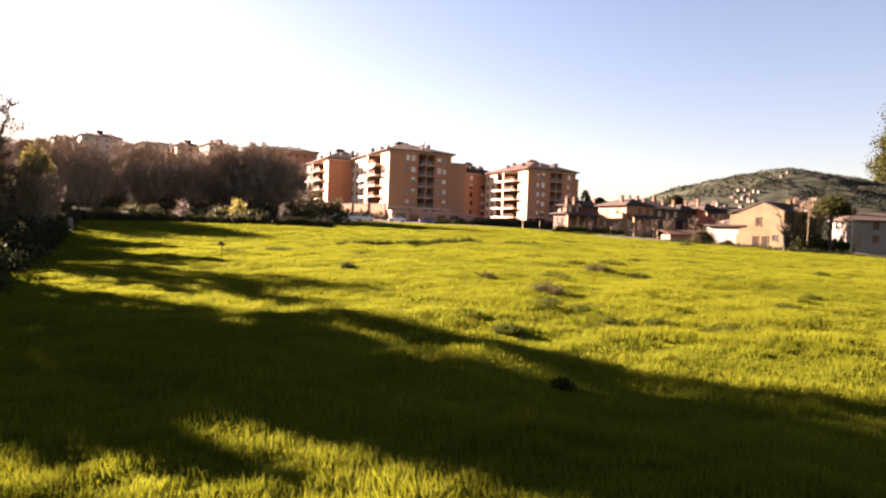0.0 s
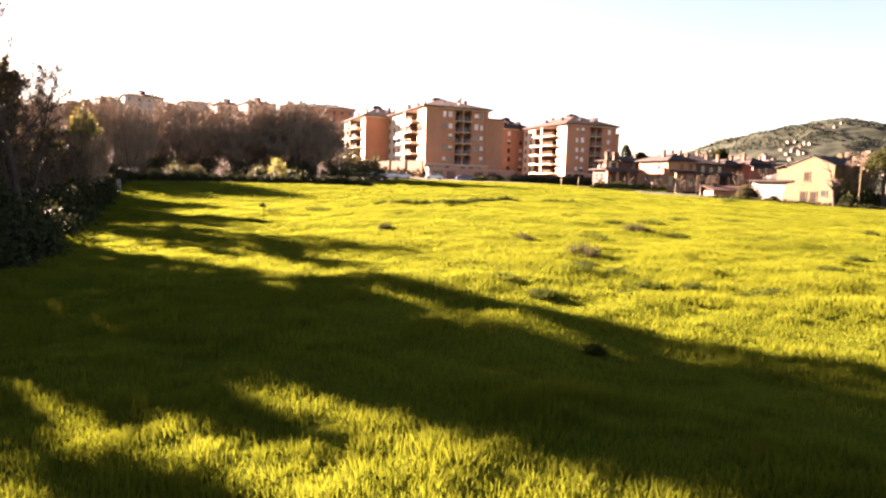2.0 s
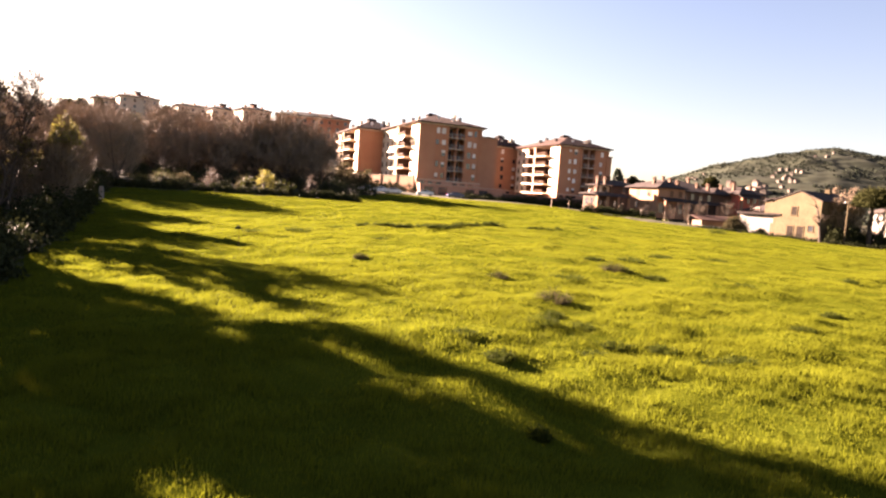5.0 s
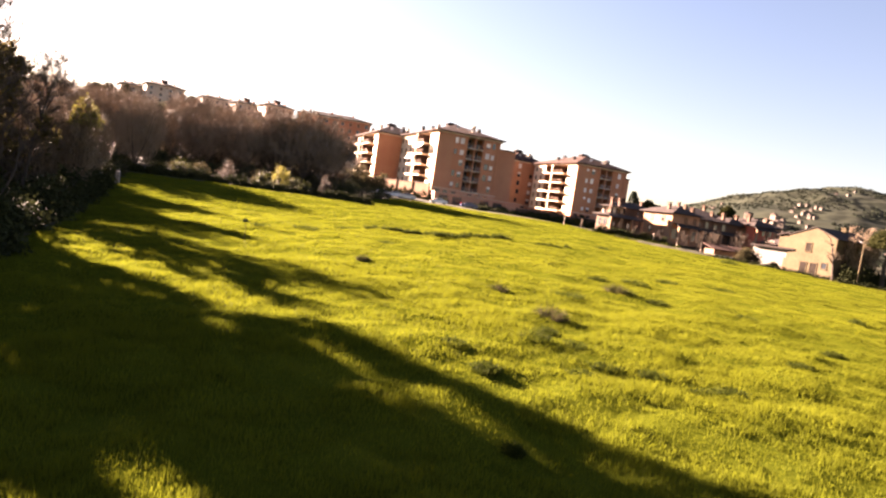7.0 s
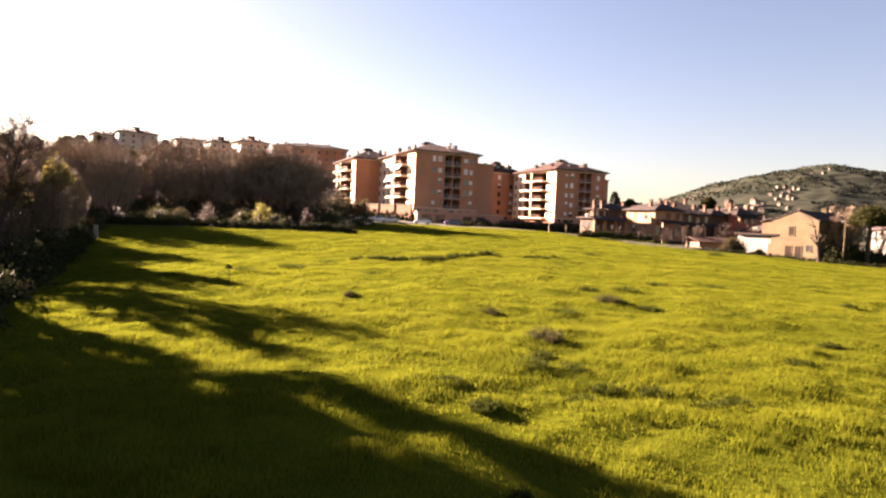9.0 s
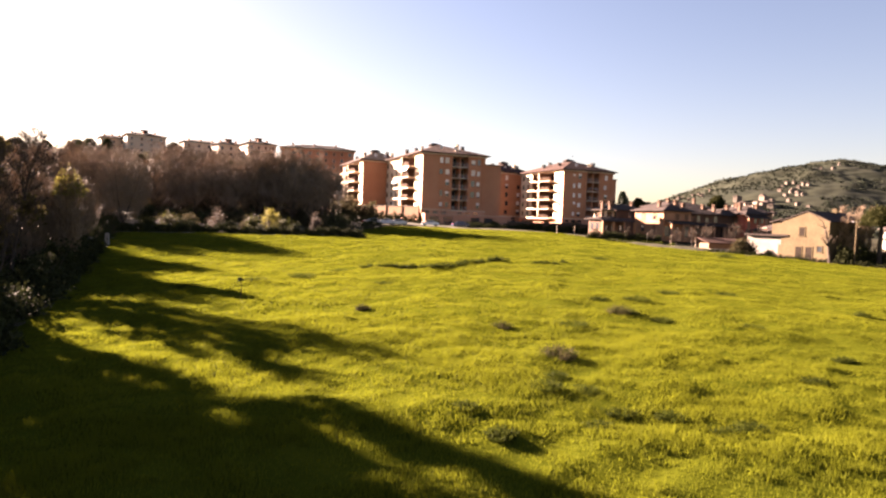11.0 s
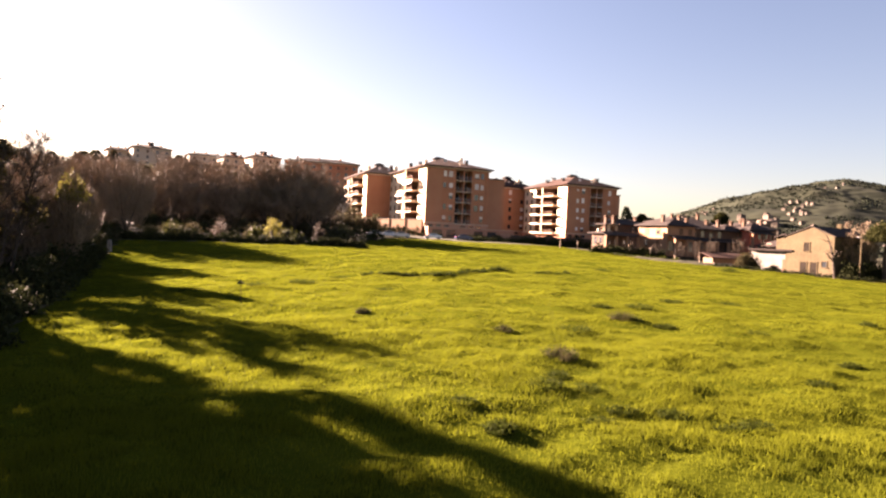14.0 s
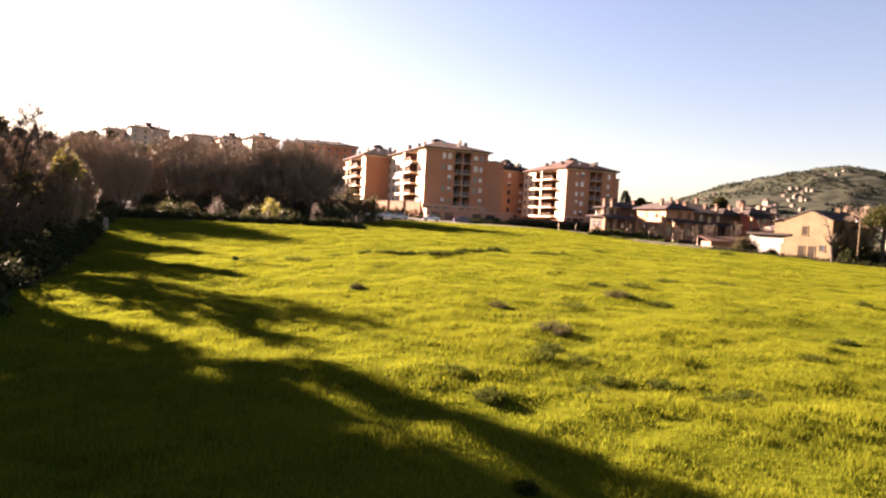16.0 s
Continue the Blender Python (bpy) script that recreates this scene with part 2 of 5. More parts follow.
def ease(a, b, t):
    s = np.clip((np.asarray(t, float) - a) / (b - a), 0, 1)
    return s * s * (3 - 2 * s)


def ground_z(x, y):
    x, y = np.asarray(x, float), np.asarray(y, float)
    z = -0.9 + 0.034 * np.clip(y, -60, 172)
    z = z - 0.022 * np.clip(x - 20, 0, 60) * ease(0, 60, y) * (1 - ease(125, 170, y))
    z = z - 0.045 * np.clip(-x, 0, 45) * (1 - ease(60, 95, y))
    z = z + 27 * ease(135, 335, y) * ease(10, -70, x)
    inside = ease(2, 12, y) * (1 - ease(130, 150, y))
    z = z + (rough(x, y, 9, 1) - 0.5) * 0.22 * inside + (rough(x, y, 2.3, 2) - 0.5) * 0.27 * inside + (rough(x, y, 1.05, 3) - 0.5) * 0.17 * inside
    return z + 0.16 * np.exp(-((x - 7) ** 2 / 90 + (y - 21) ** 2 / 60))


def gz(x, y):
    return float(ground_z(x, y))


EDGE_X = [-60, -44, -16.5, -12, 0, 28, 33, 38, 43, 46.7, 54.6, 63.7, 80]
EDGE_Y = [88, 92.6, 100, 146, 150, 145, 130, 114, 107, 105, 98, 91, 82]


def field_left(y):
    return np.where(np.asarray(y) > 24, -16.2 - 0.46 * (np.asarray(y, float) - 24), -16.2 + 0.06 * (24 - np.asarray(y, float)))


def in_field(x, y):
    return (y < np.interp(x, EDGE_X, EDGE_Y)) & (x > field_left(y))


xs = np.sinh(np.linspace(-6.2, 6.2, 281)) * 8.0
ys = np.sinh(np.linspace(-4.0, 6.2, 251)) * 8.0 + 8
gx, gy = np.meshgrid(xs, ys)
gverts = np.stack([gx, gy, ground_z(gx, gy)], -1).reshape(-1, 3)
nx = len(xs)
quad = (np.arange(len(ys) - 1)[:, None] * nx + np.arange(nx - 1)).ravel()
me = bpy.data.meshes.new("ground")
fill(me, gverts, np.concatenate([np.stack([quad, quad + 1, quad + nx + 1], 1), np.stack([quad, quad + nx + 1, quad + nx], 1)]))
me.materials.append(M["turf"])
me.materials.append(M["verge"])
mid = gverts[quad] * 0.5 + gverts[quad + nx + 1] * 0.5
slot = np.where(in_field(mid[:, 0], mid[:, 1]), 0, 1).astype(np.int32)
me.polygons.foreach_set("material_index", np.concatenate([slot, slot]))
me.polygons.foreach_set("use_smooth", np.ones(len(me.polygons), bool))
ground = tagged(new("ground", me), "rolling grass field and dry verges", "ground", kind="structure")

# the long wooded hill on the horizon: its height by bearing
HILL_B = [0.10, 0.22, 0.30, 0.3472, 0.42, 0.49, 0.56, 0.62, 0.66, 0.72, 0.9, 1.3, 2.0]
HILL_E = [0.000, 0.014, 0.035, 0.048, 0.070, 0.0885, 0.105, 0.1143, 0.1127, 0.109, 0.097, 0.06, 0.02]


def hill_z(x, y):
    r = np.asarray(y, float)
    b = np.asarray(x) / np.maximum(r, 1)
    top = sum(np.interp(b + 0.012 * k, HILL_B, HILL_E) for k in range(-3, 4)) / 7
    lift = ease(430, 1500, r) ** 1.25 * (1 - 0.6 * ease(1550, 2600, r))
    z = 4 + top * 1500 * lift
    fade = lift * ease(0.02, 0.06, top)
    return z + (rough(x, y, 210, 5) - 0.5) * 30 * fade * (1 - 0.6 * ease(1200, 1500, r)) + (rough(x, y, 60, 6) - 0.5) * 12 * fade + (rough(x, y, 17, 7) - 0.5) * 5 * fade


bs, rs = np.concatenate([np.linspace(0.10, 0.95, 320), np.linspace(0.96, 2.0, 24)]), np.concatenate([np.linspace(430, 1650, 190), np.linspace(1690, 2600, 10)])
hb, hr = np.meshgrid(bs, rs)
hverts = np.stack([hb * hr, hr, hill_z(hb * hr, hr)], -1).reshape(-1, 3)
n = len(bs)
quad = (np.arange(len(rs) - 1)[:, None] * n + np.arange(n - 1)).ravel()
hill = part("hill", (hverts, np.concatenate([np.stack([quad, quad + 1, quad + n + 1], 1), np.stack([quad, quad + n + 1, quad + n], 1)])), "hill")
tagged(hill, "long wooded hill with olive terraces", "hill", kind="structure")


# ---- plants ----
def grow(seed, height, bole, spread, limbs=7, upright=0.55, twigs=9, width=0.05, base=0.16, leaves=0, leaf=0.08):
    """A branching tree: tubes for trunk and limbs, thin ribbons for twigs, small leaves where there are any."""
    rng = random.Random(seed)
    wood, rib, lv = Geo(), [], []

    def wander(p, d, length, steps, bend):
        out = [p]
        for _ in range(steps):
            d = (d + Vector((rng.gauss(0, bend), rng.gauss(0, bend), rng.gauss(0, bend) + 0.10))).normalized()
            p = p + d * (length / steps)
            out.append(p)
        return out, d

    trunk, _ = wander(Vector((0, 0, -0.2)), Vector((rng.gauss(0, 0.06), rng.gauss(0, 0.06), 1)), height * max(0.72, 1 - 0.5 * spread / height), 6, 0.05)
    wood.tube(trunk, [base * (1 - 0.13 * i) for i in range(7)], 7)
    for i in range(limbs):
        t = bole + (1 - bole) * (i + 0.5) / limbs
        k = min(int(t * 6), 5)
        p = trunk[k].lerp(trunk[k + 1], t * 6 - k)
        a = i * 2.4 + rng.uniform(-0.4, 0.4)
        d = Vector((math.cos(a) * (1 - upright), math.sin(a) * (1 - upright), upright + 0.2 * t)).normalized()
        length = spread * rng.uniform(0.8, 1.15) * (1.15 - 0.45 * t)
        l1, d1 = wander(p, d, length, 4, 0.16)
        r1 = base * 0.42 * (1.1 - 0.5 * t)
        wood.tube(l1, [r1 * (1 - 0.2 * j) for j in range(5)], 5)
        for j in range(6):
            q = l1[1 + j % 4].lerp(l1[min(2 + j % 4, 4)], rng.random())
            e = (d1 * 0.7 + Vector((rng.gauss(0, 0.6), rng.gauss(0, 0.6), rng.uniform(0, upright * 1.4)))).normalized()
            l2, d2 = wander(q, e, length * rng.uniform(0.4, 0.65), 3, 0.2)
            wood.tube(l2, [r1 * 0.42, r1 * 0.3, r1 * 0.2, r1 * 0.08], 3)
            for _ in range(twigs):
                s = l2[rng.randint(0, 2)].lerp(l2[3], rng.random())
                g = (d2 * 0.6 + Vector((rng.gauss(0, 0.6), rng.gauss(0, 0.6), rng.uniform(-0.1, upright * 1.6)))).normalized()
                l3, d3 = wander(s, g, spread * rng.uniform(0.14, 0.32), 2, 0.25)
                rib.append((l3[0], l3[1], width))
                rib.append((l3[1], l3[2], width * 0.7))
                for _ in range(3):
                    h = (d3 + Vector((rng.gauss(0, 0.6), rng.gauss(0, 0.6), rng.uniform(-0.1, 0.7)))).normalized()
                    tip = l3[1] + h * spread * rng.uniform(0.08, 0.2)
                    rib.append((l3[1], tip, width * 0.55))
                    for _ in range(leaves):
                        lv.append(l3[1].lerp(tip, rng.uniform(0.2, 1.1)))
    a = np.array([r[0] for r in rib])
    b = np.array([r[1] for r in rib])
    w = np.array([r[2] for r in rib])[:, None]
    r = np.random.default_rng(seed)
    side = np.cross(b - a, r.normal(size=a.shape))
    side /= np.linalg.norm(side, axis=1, keepdims=True) + 1e-9
    verts = np.stack([a - side * w, a + side * w, b], 1).reshape(-1, 3)
    twig_mesh = (verts, np.arange(len(verts)).reshape(-1, 3))
    leaf_mesh = flakes(r, np.array([tuple(p) for p in lv]), leaf) if lv else None
    return wood, twig_mesh, leaf_mesh


def flakes(r, centres, size, flat=0.0):
    """A small kite-shaped leaf of two triangles at each centre, turned at random."""
    n = len(centres)
    u = r.normal(size=(n, 3))
    u[:, 2] *= 1 - flat
    u /= np.linalg.norm(u, axis=1, keepdims=True) + 1e-9
    w = np.cross(u, r.normal(size=(n, 3)))
    w /= np.linalg.norm(w, axis=1, keepdims=True) + 1e-9
    s = size * r.uniform(0.6, 1.4, (n, 1))
    verts = np.stack([centres - u * s, centres + w * s * 0.5, centres + u * s, centres - w * s * 0.5], 1).reshape(-1, 3)
    k = np.arange(n)[:, None] * 4
    return verts, np.concatenate([k + [0, 1, 2], k + [0, 2, 3]])


def cloud(seed, clumps, per, rx, ry, rz, clump, floor=0.0, dome=True):
    """Leaf centres in clumps spread over and in an uneven dome."""
    r = np.random.default_rng(seed)
    d = r.normal(size=(clumps, 3))
    d /= np.linalg.norm(d, axis=1, keepdims=True)
    if dome:
        d[:, 2] = np.abs(d[:, 2])
    c = d * np.array([rx, ry, rz]) * (r.uniform(0.35, 1.0, (clumps, 1)) ** 0.5) * r.uniform(0.8, 1.12, (clumps, 1))
    p = c[:, None] + r.normal(size=(clumps, per, 3)) * clump * r.uniform(0.6, 1.3, (clumps, 1, 1))
    p = p.reshape(-1, 3)
    p[:, 2] = np.maximum(p[:, 2], floor + 0.02 * r.random(len(p)))
    return r, p


def tree(m, label, seed, height, bole, spread, leaves=0, leaf=0.08, leaf_mat="young", group="", twig_mat="twig", category="tree", **kw):
    t = thing("tree", m, label, category, group)
    wood, twigs, lv = grow(seed, height, bole, spread, leaves=leaves, leaf=leaf, **kw)
    part("trunk", wood, "bark", t, "dark bark trunk and limbs")
    part("crown", twigs, twig_mat, t, "fine bare twigs")
    if lv:
        part("foliage", lv, leaf_mat, t, "small spring leaves")
    return t


def brush(m, label, seed, height, radius, group="", twig_mat="twig", leaf_mat="", tips=0, thick=1.0):
    """A rounded bare tree: a short forked trunk under a close crown of fine upright twigs, with a few young leaves where there are any."""
    t = thing("tree", m, label, "tree", group)
    r, rng, g = np.random.default_rng(seed), random.Random(seed), Geo()
    mid, half = height * 0.57, height * 0.45
    for i in range(7):
        a, q = i * 0.9 + rng.uniform(-0.3, 0.3), radius * rng.uniform(0.35, 0.8)
        top = Vector((math.cos(a) * q, math.sin(a) * q, height * rng.uniform(0.6, 0.86)))
        g.tube([(0, 0, -0.2), (top.x * 0.15, top.y * 0.15, height * 0.16), (top.x * 0.6, top.y * 0.6, height * 0.4), top], [0.16, 0.12, 0.07, 0.02], 6)
    part("trunk", g, "bark", t, "dark bark trunk and limbs")
    n = int(900 * thick * radius * height ** 0.5)
    d = r.normal(size=(n, 3))
    d /= np.linalg.norm(d, axis=1, keepdims=True)
    lump = 0.82 + 0.3 * rough(np.arctan2(d[:, 1], d[:, 0]) * 1.6 + 9, d[:, 2] * 2 + 9, 1.0, seed)
    c = d * (r.random((n, 1)) ** 0.42) * lump[:, None] * np.array([radius, radius, half])
    way = np.stack([c[:, 0] / radius * 0.55, c[:, 1] / radius * 0.55, 0.75 + 0 * c[:, 2]], 1) + r.normal(size=(n, 3)) * 0.28
    way /= np.linalg.norm(way, axis=1, keepdims=True)
    c[:, 2] += mid
    long = height * r.uniform(0.05, 0.13, (n, 1))
    side = np.cross(way, r.normal(size=(n, 3)))
    side /= np.linalg.norm(side, axis=1, keepdims=True) + 1e-9
    v = np.stack([c - way * long * 0.4 - side * 0.03, c - way * long * 0.4 + side * 0.03, c + way * long * 0.6], 1).reshape(-1, 3)
    part("crown", (v, np.arange(len(v)).reshape(-1, 3)), twig_mat, t, "dense crown of fine bare twigs")
    if tips:
        high = c[(c[:, 2] > mid + 0.35 * half) & (np.hypot(c[:, 0], c[:, 1]) > radius * 0.3)]
        part("foliage", flakes(r, high[r.integers(0, len(high), tips)] + r.normal(size=(tips, 3)) * 0.15, 0.12), leaf_mat, t, "young yellow-green leaves")
    return t


def shrub(m, label, seed, rx, ry, rz, mat="leaf", clumps=60, per=40, size=0.09, clump=0.25, name="shrub", group="", stems=6):
    t = thing(name, m, label, "shrub", group)
    g, rng = Geo(), random.Random(seed)
    for _ in range(stems):
        a, k = rng.uniform(0, 6.28), rng.uniform(0.3, 0.75)
        tip = Vector((math.cos(a) * rx * k, math.sin(a) * ry * k, rz * rng.uniform(0.5, 0.85)))
        g.tube([(0, 0, -0.1), tip * 0.5 + Vector((0, 0, 0.1 * rz)), tip], [0.05 * rz ** 0.5, 0.03 * rz ** 0.5, 0.012], 5)
    part("stem", g, "bark", t)
    r, p = cloud(seed, clumps, per, rx, ry, rz * 0.92, clump)
    part("foliage", flakes(r, p, size), mat, t)
    return t


def blades(r, x, y, height, width, lean=0.6):
    """One bent blade of three triangles at each place."""
    n = len(x)
    base = np.stack([x, y, ground_z(x, y) - 0.02], 1)
    a = r.uniform(0, 2 * np.pi, n)
    side = np.stack([np.cos(a), np.sin(a), 0 * a], 1) * width[:, None] / 2
    b = r.uniform(0, 2 * np.pi, n)
    tilt = np.stack([np.cos(b), np.sin(b), 0 * b], 1) * (r.uniform(0.1, 1, n) * lean * height)[:, None]
    up = np.zeros((n, 3))
    up[:, 2] = height
    m = base + up * 0.6 + tilt * 0.4
    verts = np.stack([base - side, base + side, m - side * 0.8, m + side * 0.8, base + up + tilt], 1).reshape(-1, 3)
    k = np.arange(n)[:, None] * 5
    return verts, np.concatenate([k + [0, 1, 3], k + [0, 3, 2], k + [2, 3, 4]])


def spears(r, x, y, height, width, lean=0.6):
    """One slim blade of a single triangle at each place, for grass farther off."""
    n = len(x)
    base = np.stack([x, y, ground_z(x, y) - 0.02], 1)
    a, b = r.uniform(0, 2 * np.pi, n), r.uniform(0, 2 * np.pi, n)
    side = np.stack([np.cos(a), np.sin(a), 0 * a], 1) * width[:, None] / 2
    tip = base + np.stack([np.cos(b) * lean * height, np.sin(b) * lean * height, height], 1)
    return np.stack([base - side, base + side, tip], 1).reshape(-1, 3), np.arange(n * 3).reshape(-1, 3)


def sward(seed, y0, y1, density, h0, h1, w, shape=blades):
    """Grass between two distances, thicker and taller in patches."""
    r = np.random.default_rng(seed)
    n = int((y1 - y0) * (y1 + y0 + 5) * 0.84 * density)
    y = np.sqrt(r.uniform(y0 * y0, y1 * y1, n))
    x = (r.random(n) * 2 - 1) * 0.84 * (y + 2.5) + 0.6
    patch = rough(x, y, 0.42, 11) * 0.45 + rough(x, y, 1.5, 12) * 0.35 + rough(x, y, 7, 13) * 0.2
    keep = in_field(x, y) & (r.random(n) < np.clip(2.4 * patch - 0.3, 0.4, 1))
    x, y, patch = x[keep], y[keep], patch[keep]
    tuft = np.clip(rough(x, y, 0.9, 14) * 1.3 + rough(x, y, 2.6, 15) * 0.6 - 0.95, 0, 1)
    h = (h0 + (h1 - h0) * (np.clip(patch * 2.4 - 0.75, 0, 1.2) ** 1.4 + 0.9 * tuft)) * r.uniform(0.6, 1.25, len(x))
    return shape(r, x, y, h, w * r.uniform(0.6, 1.4, len(x)))


def lawn(seed, x0, x1, y0, y1, n, h0, h1, w):
    """Grass over a plain rectangle of the field."""
    r = np.random.default_rng(seed)
    x, y = r.uniform(x0, x1, n), r.uniform(y0, y1, n)
    keep = in_field(x, y)
    x, y = x[keep], y[keep]
    return spears(r, x, y, (h0 + (h1 - h0) * rough(x, y, 0.9, 14)) * r.uniform(0.6, 1.25, len(x)), w * r.uniform(0.6, 1.4, len(x)))


def join(meshes):
    verts, tris, k = [], [], 0
    for v, t in meshes:
        verts.append(v)
        tris.append(t + k)
        k += len(v)
    return np.concatenate(verts), np.concatenate(tris)


grass = part("grass", join([sward(1, 3.0, 9, 760, 0.10, 0.26, 0.014), sward(2, 9, 18, 430, 0.09, 0.23, 0.018), sward(3, 18, 34, 300, 0.08, 0.20, 0.027, spears),
                            sward(4, 34, 66, 130, 0.07, 0.16, 0.042, spears), sward(5, 66, 150, 34, 0.06, 0.13, 0.085, spears),
                            lawn(6, -15, 15, -12, 3.2, 60000, 0.12, 0.32, 0.03)]), "grass")
tagged(grass, "long bright green meadow grass", "grass", kind="stuff")

# tall weeds standing in the meadow
for k, (x, y, w, h, dry) in enumerate([(6.1, 25.7, 0.75, 0.62, 1), (4.8, 20.8, 0.55, 0.42, 0), (5.5, 22.5, 0.45, 0.40, 0), (6.2, 20.9, 0.45, 0.34, 0), (2.9, 16.4, 0.42, 0.36, 0),
                                       (8.1, 33.1, 0.95, 0.45, 0), (11.7, 37.0, 0.7, 0.62, 1), (12.4, 37.4, 0.6, 0.45, 0), (4.4, 32.2, 0.5, 0.42, 1), (14.3, 42.2, 0.9, 0.45, 0),
                                       (13.8, 35.7, 0.6, 0.4, 0), (11.8, 42.1, 0.6, 0.4, 0), (18.0, 46.8, 0.9, 0.42, 0), (9.3, 17.5, 0.4, 0.34, 0), (10.2, 17.8, 0.5, 0.42, 0),
                                       (15.3, 23.4, 0.45, 0.36, 0), (18.9, 27.3, 0.4, 0.42, 0), (18.0, 33.8, 0.6, 0.36, 0), (8.2, 18.6, 0.45, 0.32, 0), (2.0, 18.3, 0.4, 0.3, 0),
                                       (5.9, 17.8, 0.4, 0.3, 0), (6.8, 18.9, 0.45, 0.32, 0), (23.0, 48.5, 0.8, 0.4, 0), (28.0, 39.9, 0.5, 0.55, 0), (-3.3, 36.2, 0.4, 0.36, 1),
                                       (-10.4, 52.0, 1.0, 0.55, 0), (-8.0, 56.5, 0.9, 0.45, 0), (-3.2, 48.3, 0.8, 0.38, 0), (20.1, 76.2, 1.0, 0.45, 0), (43.4, 94.0, 1.3, 0.95, 0),
                                       (3.3, 11.7, 0.2, 0.34, 0), (-17.5, 46.2, 1.2, 0.45, 0), (-13.2, 49.2, 0.9, 0.4, 0)]):
    t = thing("weed_clump", turned(x, y, gz(x, y), k * 40), "dry brown weed clump in the meadow" if dry else "dark green weed clump in the meadow", "weed", "weeds in the meadow")
    r = np.random.default_rng(60 + k)
    n = 260
    h *= 1.0 if dry else 0.8
    a, q = r.uniform(0, 6.28, n), np.sqrt(r.random(n)) * w
    bx, by, hh = np.cos(a) * q, np.sin(a) * q, h * (1.1 - 0.6 * q / w) * r.uniform(0.5, 1.2, n)
    tip = np.stack([bx * 1.25 + r.normal(0, 0.08, n), by * 1.25 + r.normal(0, 0.08, n), hh], 1)
    foot = np.stack([bx, by, 0 * bx - 0.05], 1)
    s = np.stack([np.cos(a + 1.5), np.sin(a + 1.5), 0 * a], 1) * 0.02
    v = np.stack([foot - s, foot + s, tip], 1).reshape(-1, 3)
    part("stalk_tuft", (v, np.arange(len(v)).reshape(-1, 3)), "weed_dry" if dry else "weed", t)
    part("foliage", flakes(r, foot * 0.9 + (tip - foot) * r.uniform(0.3, 0.9, (n, 1)), 0.05), "weed", t)

# the grassy ridge of an old ditch
DITCH = [(-6.0, 58.4), (-3.0, 58.7), (0.6, 57.2), (3.9, 63.6), (7.6, 69.4)]
for k in range(30):
    f = 4 * k / 29.001
    (xa, ya), (xb, yb) = DITCH[int(f)], DITCH[int(f) + 1]
    x, y = xa + (xb - xa) * (f % 1) + 0.25 * math.sin(k * 2.7), ya + (yb - ya) * (f % 1)
    if k % 9 != 4:
        shrub(turned(x, y, gz(x, y) - 0.05, 60 + 30 * math.sin(k)), "low dark weeds along an old ditch", 200 + k, 0.5 + 0.35 * math.sin(k * 1.9) ** 2 + (0.5 if k > 26 else 0), 0.3, 0.26 + 0.14 * math.sin(k * 1.3) ** 2 + (0.16 if k > 26 else 0), "weed", 20, 26, 0.07, 0.11, "ditch_weeds", "weeds along the ditch", 3)
for k, (x, y) in enumerate([(12.2, 66.8), (13.4, 67.6), (14.6, 69.4), (11.2, 66.2)]):
    shrub(turned(x, y, gz(x, y) - 0.05, 50 * k), "low dark weeds along an old ditch", 240 + k, 0.7, 0.3, 0.3, "weed", 20, 26, 0.07, 0.11, "ditch_weeds", "weeds along the ditch", 3)

# the lone sapling
sx, sy = -12.0, 41.4
sap = thing("sapling", turned(sx, sy, gz(sx, sy), 0), "thin young sapling with a small dark top", "sapling")
part("trunk", Geo().tube([(0, 0, -0.1), (0.05, 0, 0.6), (0, 0.02, 1.15)], [0.04, 0.03, 0.025], 6), "bark", sap)
r, p = cloud(9, 16, 26, 0.26, 0.26, 0.14, 0.05, dome=False)
part("crown", flakes(r, p + np.array([0, 0, 1.2]), 0.06), "cypress", sap)

